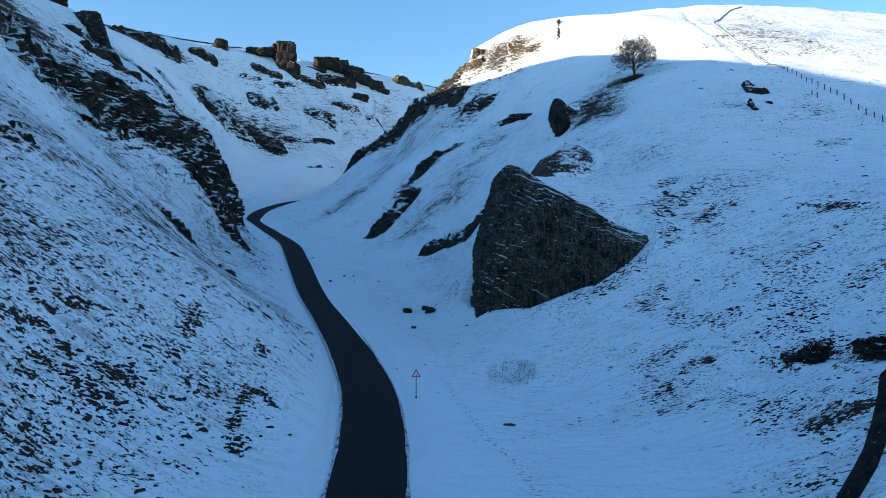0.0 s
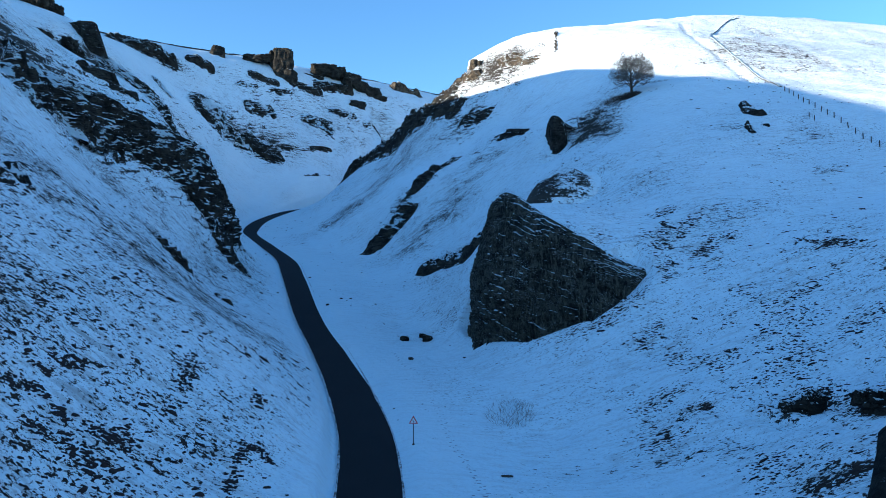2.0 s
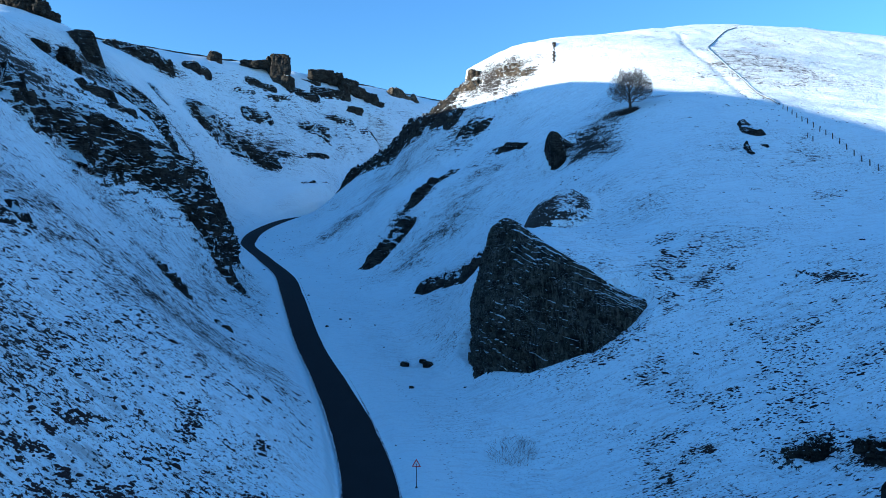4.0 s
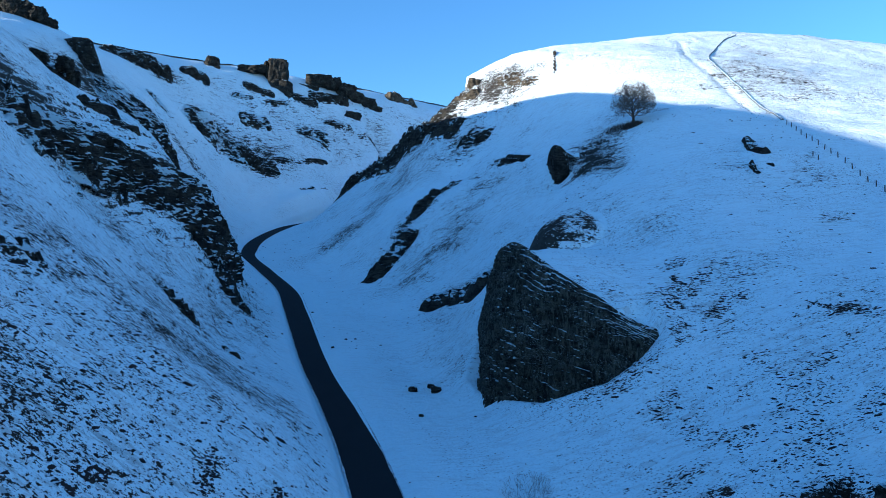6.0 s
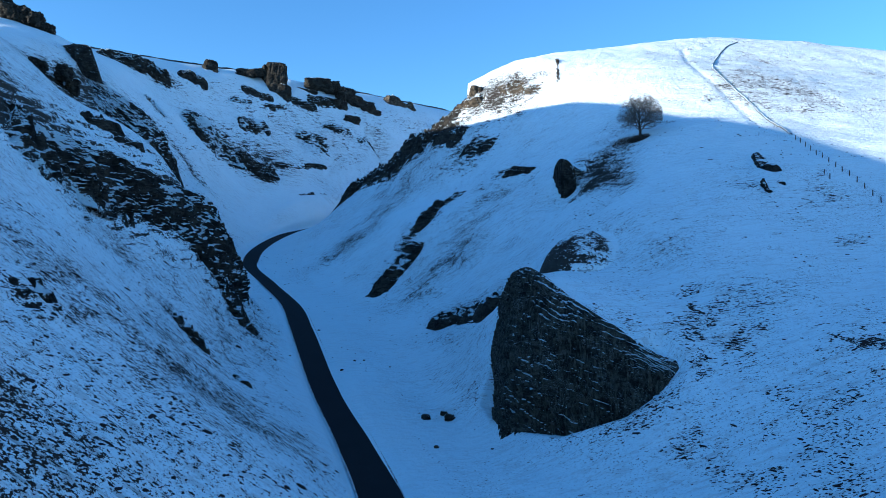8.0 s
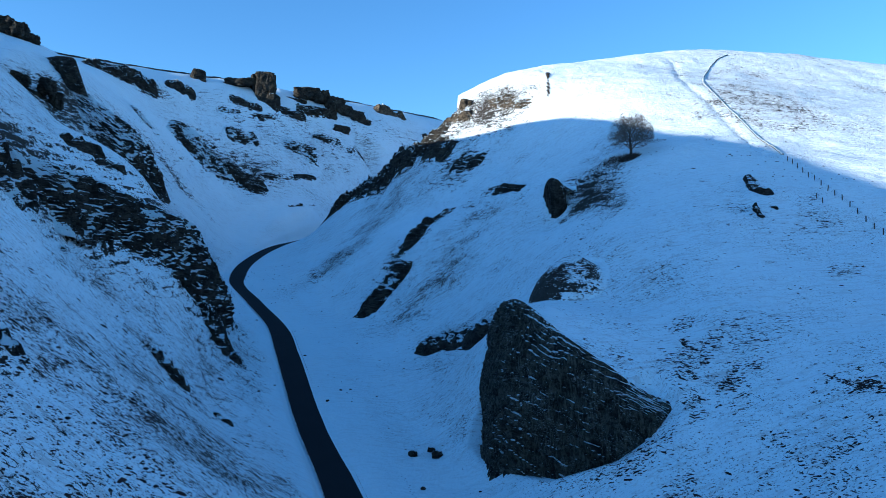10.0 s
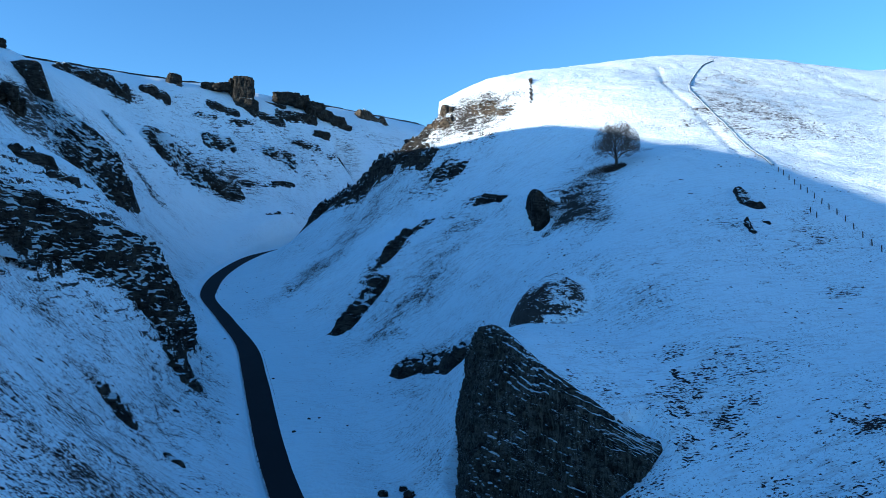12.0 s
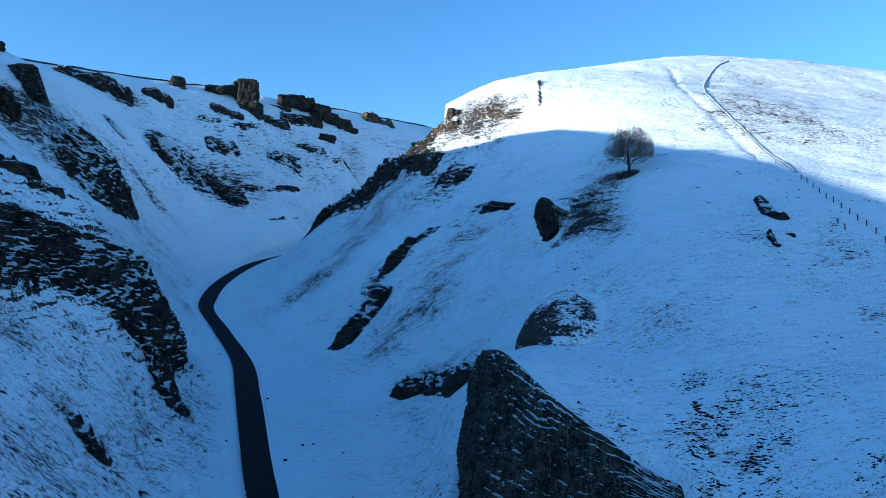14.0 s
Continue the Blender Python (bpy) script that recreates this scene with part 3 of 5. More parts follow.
def grid_mesh(name, X, Y, Z, wrap=False):
    """A mesh from a grid of points."""
    n, m = X.shape
    me = bpy.data.meshes.new(name)
    co = np.stack([X, Y, Z], -1).reshape(-1, 3)
    i = np.arange(n * m).reshape(n, m)
    if wrap:
        i = np.concatenate([i, i[:, :1]], 1)
    q = np.stack([i[:-1, :-1], i[:-1, 1:], i[1:, 1:], i[1:, :-1]], -1).reshape(-1, 4)
    me.vertices.add(len(co))
    me.vertices.foreach_set("co", co.ravel())
    me.loops.add(q.size)
    me.loops.foreach_set("vertex_index", q.ravel())
    me.polygons.add(len(q))
    me.polygons.foreach_set("loop_start", np.arange(0, q.size, 4))
    me.polygons.foreach_set("use_smooth", np.ones(len(q), bool))
    me.update(calc_edges=True)
    return me


def part(name, bm, mat, parent=None, label=""):
    me = bpy.data.meshes.new(name)
    bm.to_mesh(me)
    bm.free()
    me.materials.append(mat)
    ob = new(name, me)
    if parent:
        ob.parent = parent
    return tagged(ob, label)


gx = spread((-2600, -400, 220), (-400, -200, 10), (-200, -95, 1.5), (-95, 70, 0.45), (70, 200, 1.1), (200, 400, 8), (400, 2600, 220))
gy = spread((-1200, -160, 130), (-160, 30, 6), (30, 125, 0.42), (125, 300, 0.8), (300, 560, 1.5), (560, 900, 12), (900, 3600, 270))
GX, GY = np.meshgrid(gx, gy)
GZ = surface(GX, GY)
ground_mesh = grid_mesh("ground", GX, GY, GZ)
attr = ground_mesh.attributes.new("bare", "FLOAT", "POINT")
attr.data.foreach_set("value", bareness(GX, GY).ravel())
attr = ground_mesh.attributes.new("rocky", "FLOAT", "POINT")
attr.data.foreach_set("value", rockiness(GX, GY).ravel())
ground_mesh.materials.append(SNOW)
tagged(new("ground", ground_mesh), "steep hillsides under thin snow with dead grass showing through", "ground", kind="structure")


# ---- road ----
def ribbon(name, y0, y1, half, lift, step_m, columns=5, wobble=0.0, offset=0.0):
    ys = np.arange(y0, y1, step_m)
    xs, zs = axis(ys), hermite(SY, SZ, ys)
    tx = np.gradient(xs, ys)
    k = np.sqrt(1 + tx * tx)
    c = np.linspace(-1, 1, columns)
    w = half * (1 + wobble * fbm(ys, ys * 0, 3.0, 3, 71))[:, None] * c[None, :] + offset
    X = xs[:, None] + w / k[:, None]
    Y = ys[:, None] - w * (tx / k)[:, None]
    Z = np.repeat(zs[:, None], columns, 1) + lift - 0.04 * np.abs(c)[None, :] ** 2
    return grid_mesh(name, X, Y, Z)


road_mesh = ribbon("road", -150, 520, 2.74, 0.0, 0.8, 7, 0.012)
road_mesh.materials.append(ASPHALT)
tagged(new("road", road_mesh), "narrow wet black asphalt road winding up the pass", "road", kind="structure")


def make_verge():
    """Trodden slush, grit and dead grass along the road's edge."""
    m, nt, bs = material("verge")
    p = position(nt)
    c = mix(nt, step(nt, noise_tex(nt, p, 1.1, 5.0, 0.7), 0.36, 0.56), (0.13, 0.115, 0.095), (0.62, 0.62, 0.63))
    c = mix(nt, step(nt, noise_tex(nt, p, 4.0, 3.0, 0.7), 0.60, 0.70), c, (0.06, 0.052, 0.04))
    nt.links.new(c, bs.inputs["Base Color"])
    bs.inputs["Roughness"].default_value = 0.9
    bump(nt, bs, noise_tex(nt, p, 6.0, 3.0), 0.6, 0.1)
    return m


VERGE = make_verge()
for side in (-1, 1):
    me = ribbon("verge", -20, 400, 0.10, 0.012, 0.35, 3, 0.9, side * 2.80)
    me.materials.append(VERGE)
    tagged(new("verge", me), "gritty snow-crusted edge of the road", "verge", kind="structure")


# ---- rocks ----
def resample(path, step_m):
    p = np.array(path, float)
    d = np.concatenate([[0], np.cumsum(np.hypot(*np.diff(p[:, :2], axis=0).T))])
    s = np.linspace(0, d[-1], max(6, int(d[-1] / step_m)))
    return s, np.stack([hermite(d, p[:, k], s) if len(d) > 2 else np.interp(s, d, p[:, k]) for k in range(p.shape[1])], 1)


def blocky(bed, run, seed):
    """Jointed stone: one random value, -0.5 to 0.5, for each block of each bed."""
    col = np.floor(run + 0.37 * bed + 0.6 * vnoise(run * 0.7, bed, seed + 3))
    return vnoise(col, bed, seed) - 0.5


def crag(name, label, path, width, height, face=1, seed=1, step_m=0.7, mat=None, rough=1.0, cols=34, ends=0.18, ledges=1.0):
    """A rock band along a path in plan, with a broken face on one side (1: left of the path) and a back that joins the slope."""
    s, p = resample(path, step_m)
    t = np.gradient(p, axis=0)
    t /= np.linalg.norm(t, axis=1)[:, None]
    nrm = np.stack([-t[:, 1], t[:, 0]], 1) * face
    k = np.linspace(0, 1, cols)
    r = -1 + 2 * (1 - (1 - k) ** 1.35)
    S, Rr = np.meshgrid(s, r, indexing="ij")
    wob = 0.22 * fbm(S, Rr * 0 + seed * 7, 9, 3, seed) + 0.10 * fbm(S, Rr * 3 + seed * 3, 2.5, 2, seed + 5)
    reach = (Rr + wob * smooth(-0.9, 0.0, Rr)) * width / 2
    X, Y = p[:, :1] + nrm[:, :1] * reach, p[:, 1:2] + nrm[:, 1:2] * reach
    g = surface(X, Y)
    f = S / s[-1]
    end = smooth(0, ends, f) * smooth(0, ends, 1 - f)
    top = height * end * np.clip(0.62 + 0.95 * fbm(S, S * 0 + seed, 9, 4, seed + 2, 0.65), 0.12, 1.2)
    prof = smooth(-1, 0.05, Rr) * (1 - smooth(0.30, 0.80, Rr))
    z = top * prof
    on = smooth(0.04, 0.2, prof) * end
    z = z + on * rough * (0.9 * fbm(X, Y, 5.0, 4, seed + 11, 0.6) + 0.3 * fbm(X * 1.7, Y * 1.7, 1.2, 2, seed + 14))
    q = 1.5
    saw = (g + z) / q + 1.0 * fbm(X, Y, 9, 4, seed + 9, 0.55)
    ledge = (saw - np.floor(saw))
    z = z + ledges * on * q * (0.45 + 0.75 * np.clip(0.5 + fbm(X, Y, 6, 2, seed + 23), 0, 1)) * (smooth(0.5, 0.95, ledge) - ledge)
    bed = np.floor(saw)
    push = on * rough * (0.5 * fbm(S, g + z, 2.2, 3, seed + 17) + 0.55 * ledges * blocky(bed, S / 2.3, seed))
    X, Y = X + nrm[:, :1] * push, Y + nrm[:, 1:2] * push
    edge = np.minimum(np.minimum(smooth(-1, -0.85, Rr), 1 - smooth(0.88, 1.0, Rr)), end)
    Z = g + z - 0.7 * (1 - edge) - 0.05
    me = grid_mesh(name, X, Y, Z)
    me.materials.append(mat or ROCK)
    return tagged(new(name, me), label, "rock")


def pillar(name, label, pieces, seed, mat=None, rough=0.22):
    """A broken mass of limestone: several rough blocks grown together. Each: x, y, z of the middle, three half sizes, turn, tilt."""
    V, F, start = [], [], 0
    for i, (x, y, z, rx, ry, rz, turn, tilt) in enumerate(pieces):
        a = np.linspace(0, 2 * math.pi, 72, endpoint=False)
        e = np.linspace(-math.pi / 2, math.pi / 2, 42)
        A, E = np.meshgrid(a, e)
        k = 7.0
        d = np.stack([np.cos(A) * np.cos(E), np.sin(A) * np.cos(E), np.sin(E)], -1)
        box = d / (np.abs(d) ** k).sum(-1, keepdims=True) ** (1 / k)
        s = seed * 3.1 + i * 11.7
        px, py, pz = box[..., 0], box[..., 1], box[..., 2]
        n1 = fbm(px * 1.1 + pz * 0.6 + s, py * 1.1 - pz * 0.5, 0.9, 4, seed, 0.6)
        n2 = fbm(px + py + s, pz * 2.2, 0.5, 3, seed + 2)
        n3 = smooth(0.15, 0.45, fbm((px - py) * 1.6 + s, pz * 0.3 + py * 0.2, 0.5, 2, seed + 5))
        bed = np.floor(pz * rz / (0.28 * min(rx, rz) + 0.12) + 0.9 * n1 + s)
        n4 = blocky(bed, (A / (2 * math.pi)) * 11 + s, seed + i)
        n5 = fbm(A * 3.0 + s, pz * 4.0 + A, 0.5, 3, seed + 9)
        grow = 1 + rough * (1.1 * n1 + 0.6 * n2 - 0.7 * n3 + 0.55 * n4 + 0.35 * n5) - 0.16 * smooth(0.2, 1.0, pz) * (0.5 + n1)
        P = box * grow[..., None] * np.array([rx, ry, rz])
        m = np.array((Matrix.Rotation(radians(turn), 3, "Z") @ Matrix.Rotation(radians(tilt), 3, "Y")))
        P = P.reshape(-1, 3) @ m.T + np.array([x, y, z])
        idx = np.arange(A.size).reshape(A.shape)
        idx = np.concatenate([idx, idx[:, :1]], 1)
        F.append(np.stack([idx[:-1, :-1], idx[:-1, 1:], idx[1:, 1:], idx[1:, :-1]], -1).reshape(-1, 4) + start)
        V.append(P)
        start += A.size
    V, F = np.concatenate(V), np.concatenate(F)
    me = bpy.data.meshes.new(name)
    me.vertices.add(len(V))
    me.vertices.foreach_set("co", V.ravel())
    me.loops.add(F.size)
    me.loops.foreach_set("vertex_index", F.ravel())
    me.polygons.add(len(F))
    me.polygons.foreach_set("loop_start", np.arange(0, F.size, 4))
    me.update(calc_edges=True)
    me.validate()
    me.materials.append(mat or ROCK_FACE)
    return tagged(new(name, me), label, "rock")


def bluff(name, label, crest, foot, back, seed, mat, bed=1.15, dip=(0.0, 0.0), swell=1.3, blocks=0.5, ledge=0.45, snow_mask=None, step_m=0.36, rows=92, relief=1.0):
    """A cliff lofted from its foot to its crest, with bedding ledges, jointed blocks and a snowy back that runs into the slope."""
    _, b = resample(foot, step_m)
    n = len(b)
    k = np.linspace(0, 1, n)
    b, c = [np.stack([hermite(np.linspace(0, 1, len(q)), np.array(q, float)[:, i], k) for i in range(3)], 1) for q in (foot, crest)]
    v = np.concatenate([[-0.25, -0.12], np.linspace(0, 1, rows)])
    P = b[:, None, :] * (1 - v[None, :, None]) + c[:, None, :] * v[None, :, None]
    t = np.gradient(b, axis=0)
    out = np.stack([t[:, 1], -t[:, 0], 0 * t[:, 0]], 1)
    for _ in range(8):
        out[1:-1] = (out[:-2] + 2 * out[1:-1] + out[2:]) / 4
    out /= np.linalg.norm(out, axis=1)[:, None]
    out = out * 0.95 + np.array([0, 0, 0.3])
    S = np.concatenate([[0], np.cumsum(np.hypot(*np.diff(b[:, :2], axis=0).T))])[:, None] + v[None, :] * 0
    deep = (1 - np.clip(v, 0, 1))[None, :] * np.linalg.norm(c - b, axis=1)[:, None]
    vv = np.clip(v, 0, 1)[None, :] + 0 * S
    level = P[..., 2] + dip[0] * P[..., 0] + dip[1] * P[..., 1]
    broad = level / bed + 1.9 * fbm(S, deep, 7, 4, seed, 0.62)
    thin = level / (bed * 0.42) + 1.8 * fbm(S, deep, 4, 4, seed + 1, 0.65)
    f, g = broad - np.floor(broad), thin - np.floor(thin)
    strong = np.clip(0.35 + 1.9 * fbm(S, deep, 7, 4, seed + 6, 0.6), 0.0, 1.1)
    fine = np.clip(0.22 + 2.0 * fbm(S, deep, 5, 4, seed + 7, 0.65), 0, 1)
    mask = snow_mask(S, deep, vv) if snow_mask else 1.0 + 0 * S
    blocks = blocks * (0.3 + 0.7 * np.clip(mask, 0, 1))
    disp = ledge * f * (0.3 + 0.7 * strong) + 0.4 * ledge * g * (0.2 + 0.8 * fine) + blocks * blocky(np.floor(broad), S / 1.9, seed + 2) + 0.35 * blocks * blocky(np.floor(thin), S / 0.8, seed + 4)
    disp = disp - 0.4 * smooth(0.25, 0.6, fbm(S * 2.2, deep * 0.25, 3.0, 3, seed + 4))
    disp = disp + relief * (0.8 * fbm(S, deep, 7, 3, seed + 1) + 0.45 * fbm(S * 1.5, deep * 0.7, 2.2, 3, seed + 3) + 0.2 * fbm(S * 2, deep * 2, 0.9, 2, seed + 5))
    fade = np.minimum(1, np.minimum(smooth(-0.02, 0.06, S / S[-1]), smooth(-0.02, 0.10, 1 - S / S[-1])))
    P = P + out[:, None, :] * ((swell * np.sin(vv * math.pi) ** 0.8 + disp * (1 - 0.6 * smooth(0.9, 1.0, vv))) * fade)[:, :, None]
    near_top = 1 - smooth(0.2, 4.5, deep)
    breaks = np.clip(0.45 + 2.2 * fbm(S, level * 2.0, 1.7, 4, seed + 8, 0.7), 0, 1)
    snowy = mask * ((1 - smooth(0.05, 0.26, f)) * np.clip(strong + 1.0 * near_top, 0, 1) + 0.9 * (1 - smooth(0.10, 0.36, g)) * fine) * np.clip(breaks + 0.35 * near_top, 0, 1)
    rim = P[:, -1, :]
    caps = []
    for q in np.linspace(0, 1, 22)[1:]:
        xy = rim[:, :2] + np.array(back) * q
        low = surface(xy[:, 0], xy[:, 1])
        z = rim[:, 2] * (1 - q) + (low - 0.6) * q + 0.5 * math.sin(q * math.pi) + 0.2 * fbm(xy[:, 0], xy[:, 1], 3, 3, seed + 9)
        caps.append(np.stack([xy[:, 0], xy[:, 1], z], 1))
    P = np.concatenate([P, np.stack(caps, 1)], 1)
    thing = tagged(new(name), label, "rock")
    m = len(v)
    for piece, Q, stuff, note in (("rock_face", P[:, :m], mat, ""), ("snow_cap", P[:, m - 1:], SNOW, "snow lying on the sloping back")):
        me = grid_mesh(piece, Q[..., 0], Q[..., 1], Q[..., 2])
        fields = (("along", S + 0 * deep), ("deep", deep + 0.45 * fbm(S, deep, 9, 3, seed + 9)), ("snowy", snowy)) if piece == "rock_face" else (
            ("bare", 0.22 + 0.35 * fbm(Q[..., 0], Q[..., 1], 5, 3, seed + 3)), ("rocky", 0.15 + 0.6 * fbm(Q[..., 0], Q[..., 1], 6, 3, seed + 5)))
        for key, val in fields:
            me.attributes.new(key, "FLOAT", "POINT").data.foreach_set("value", np.ascontiguousarray(val, float).ravel())
        me.materials.append(stuff)
        tagged(new(piece, me), note).parent = thing
    return thing


def prow_snow(S, deep, vv):
    """Little snow holds on the prow's upright western side, more towards its low eastern tail."""
    return np.clip(0.08 + 0.95 * smooth(44, 58, S + 0.3 * deep) + 0.9 * smooth(30, 40, S) * (1 - smooth(1.5, 4.5, deep)), 0, 1.05) + 0.3 * smooth(66, 80, S) + 0.8 * smooth(58, 70, S) * (1 - smooth(0.12, 0.5, vv))


PROW_CREST = [(13, 152, 23.6), (10.4, 138, 26.6), (9.6, 126, 28.2), (10.8, 119.5, 28.9), (12.4, 114.5, 27.9), (16.0, 108.5, 24.4), (20.9, 103.5, 20.8), (25.4, 100, 17.6), (29.4, 97.8, 16.2)]
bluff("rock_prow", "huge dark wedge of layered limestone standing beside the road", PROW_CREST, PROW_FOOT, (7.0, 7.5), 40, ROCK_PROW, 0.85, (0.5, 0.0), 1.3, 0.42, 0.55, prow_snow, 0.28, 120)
CRAG = "broken limestone crag with snow on its ledges"
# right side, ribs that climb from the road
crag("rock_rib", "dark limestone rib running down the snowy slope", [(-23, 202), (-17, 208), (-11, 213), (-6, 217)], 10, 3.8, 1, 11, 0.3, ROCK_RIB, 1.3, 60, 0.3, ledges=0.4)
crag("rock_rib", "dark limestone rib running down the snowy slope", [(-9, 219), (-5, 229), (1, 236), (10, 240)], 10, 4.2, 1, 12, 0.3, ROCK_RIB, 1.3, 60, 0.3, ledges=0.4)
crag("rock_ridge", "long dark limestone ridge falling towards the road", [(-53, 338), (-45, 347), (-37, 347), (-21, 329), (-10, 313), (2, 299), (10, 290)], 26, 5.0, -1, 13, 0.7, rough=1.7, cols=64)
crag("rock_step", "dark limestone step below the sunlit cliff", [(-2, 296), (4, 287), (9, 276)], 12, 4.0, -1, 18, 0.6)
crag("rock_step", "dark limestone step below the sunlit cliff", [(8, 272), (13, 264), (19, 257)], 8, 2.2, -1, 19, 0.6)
pillar("cliff", "sunlit brown limestone cliff at the hill's shoulder", [(14.6, 301, 95.8, 2.6, 4, 6.2, 4, 2), (18.6, 298.5, 96.0, 2.8, 4, 5.4, -6, -2), (22.4, 294.5, 94.6, 2.6, 4, 4.8, 6, 3), (25.8, 290.5, 93.6, 2.2, 4, 3.8, -10, -3), (28.6, 287, 92.4, 1.8, 3.5, 2.8, 10, 4), (17.0, 297, 92.4, 3.2, 3.5, 3.2, 10, 5)], 14, ROCK_SUNLIT, 0.2)
crag("rock_step", "low sunlit limestone step on the hill's shoulder", [(22, 292), (29, 281), (36, 272), (42, 268)], 8, 2.0, -1, 58, 0.5, ROCK_SUNLIT, rough=1.6, cols=40, ends=0.3)
crag("rock_step", "broken sunlit stone below the cliff", [(5, 302), (11, 296), (17, 287)], 7, 2.5, -1, 60, 0.5, ROCK_SUNLIT, rough=1.6, cols=40, ends=0.25)
bluff("rock_knoll", "dark upright limestone knoll on the snowy slope", [(30.4, 203, 56), (30.2, 198, 57), (30.6, 195, 57.2), (32, 193.4, 56.6), (33.8, 192.6, 54.0)],
      [(29.6, 202, 50), (29.4, 196.5, 46), (29.9, 192.6, 44.6), (31.6, 191.2, 44.4), (34.0, 190.8, 46.5)], (6, 3), 171, ROCK, 2.2, (0, 0), 0.2, 0.6, 0.3, lambda S, deep, vv: smooth(10, 14, S), 0.22, 50, 0.5)
crag("rock_scar", "small dark rock scar in the snow", [(17, 228), (22, 222), (27, 214)], 5, 1.8, -1, 15, 0.4)
crag("rock_overhang", "low dark limestone overhang above the slope", [(-6, 174), (1, 163), (6, 155), (10, 143)], 8.5, 3.6, -1, 16, 0.3, ROCK_RIB, 1.0, 56, 0.15, ledges=0.35)
crag("rock_scar", "dark peaty scar cut into the snow slope", [(71.0, 168.7), (70.1, 164.1), (68.9, 159.5), (69.5, 156.5), (71.8, 155.0)], 3.4, 1.9, -1, 19, 0.2, rough=0.5, ends=0.14, cols=40, ledges=0.25)
crag("rock_scar", "short dark scar slanting down the snow slope", [(64.6, 152.1), (63.8, 148.2), (63.7, 144.9)], 1.8, 1.0, -1, 117, 0.2, ends=0.25, cols=24)
crag("rock_scar", "short dark scar slanting down the snow slope", [(68.3, 151.4), (67.9, 148.8), (68.5, 147.9)], 1.6, 0.8, -1, 118, 0.2, ends=0.25, cols=24)
crag("rock_rib", "dark slab edge of rock beside the slope", [(36, 58), (31.5, 51.5), (27.2, 46.4), (24.6, 44), (18, 37)], 1.7, 0.9, 1, 20, 0.25, DARK_SLAB, 0.12, ends=0.08, ledges=0.0)
for k, (sx, sy, ln) in enumerate([(62.4, 178.5, 1.1), (60.8, 169, 1.0), (58.4, 160, 1.2)]):
    crag("rock_scar", "tiny dark rock scar in the snow", [(sx - ln, sy + ln * 0.6), (sx, sy), (sx + ln, sy - ln * 0.7)], 1.5, 0.4, -1, 180 + k, 0.2, ends=0.3, cols=20)
pillar("rock_outcrop", "small dark outcrop on the grassy slope", [(33.6, 65.6, at(33.6, 65.6) + 0.2, 1.1, 1.0, 1.3, 20, 12), (34.6, 66.2, at(34.6, 66.2) + 0.2, 0.9, 0.9, 0.9, 50, -10), (32.6, 66.6, at(32.6, 66.6) + 0.1, 1.2, 0.7, 0.6, 10, 8)], 23, ROCK, 0.3)
pillar("rock_outcrop", "dark outcrop on the grassy slope", [(37.4, 60.6, at(37.4, 60.6) + 0.2, 1.4, 1.0, 1.1, 20, 8), (39.6, 61.4, at(39.6, 61.4) + 0.4, 1.5, 1.2, 1.6, 60, -10), (37.0, 63.4, at(37.0, 63.4) + 0.1, 0.8, 0.7, 0.7, 10, 8)], 24, ROCK, 0.3)
crag("rock_scar", "dark rocky scar running down the grassy slope", [(-46.5, 118), (-43, 115.5), (-40.5, 113.5), (-38, 112)], 4.5, 1.3, -1, 26, 0.3, ends=0.25)
crag("rock_scar", "dark rocky scar running down the grassy slope", [(-48.5, 76.5), (-46, 74.8), (-43.5, 72.6)], 3.0, 0.9, -1, 27, 0.25, ends=0.25)
crag("rock_scar", "broken dark rocks below the buttress", [(-50, 158), (-46, 151), (-42, 146), (-38, 143)], 7, 2.2, -1, 28, 0.35, rough=1.4, ends=0.25)
crag("rock_scar", "small dark rock scar above the road", [(-35.5, 113.5), (-33.5, 112.6), (-31.5, 112)], 2.6, 0.8, -1, 29, 0.2, ends=0.25)
# left side, the buttress over the road and the crags above it
bluff("buttress", "broad dark limestone buttress above the road",
      [(-82, 128, 58), (-75, 137, 54), (-67, 145, 50.6), (-61.5, 150, 47.6), (-56.2, 156, 45), (-52.2, 161, 42), (-50.2, 166.5, 33), (-48.8, 172, 24.5)],
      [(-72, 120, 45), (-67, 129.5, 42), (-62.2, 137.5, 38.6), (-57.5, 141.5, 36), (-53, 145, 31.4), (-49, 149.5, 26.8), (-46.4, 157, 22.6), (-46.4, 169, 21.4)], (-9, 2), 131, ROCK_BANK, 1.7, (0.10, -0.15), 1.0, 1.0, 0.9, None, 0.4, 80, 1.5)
bluff("buttress", "tall dark limestone buttress ending the upper spur",
      [(-142, 297, 106), (-136, 294, 101.5), (-129, 291, 96.5), (-121, 288, 91), (-114.5, 288, 85.5), (-110.8, 291.5, 78.5), (-109, 299, 70)],
      [(-137, 284, 96), (-130, 278, 88), (-122, 273, 78), (-113, 271, 66.5), (-106.4, 275, 60.5), (-104.4, 284, 59), (-104.8, 297, 61)], (-9, 4), 151, ROCK_BANK, 2.4, (0.10, 0.0), 0.8, 1.6, 1.0,
      lambda S, deep, vv: 1.5 - 1.2 * smooth(18, 34, S + 0.5 * deep), 0.5, 70, 2.0)
crag("rock_step", "small dark limestone step at the brow of the slope", [(-80, 156.5), (-75.5, 160), (-72, 162.5)], 5, 2.3, -1, 32, 0.3, rough=1.2, cols=40, ends=0.15)
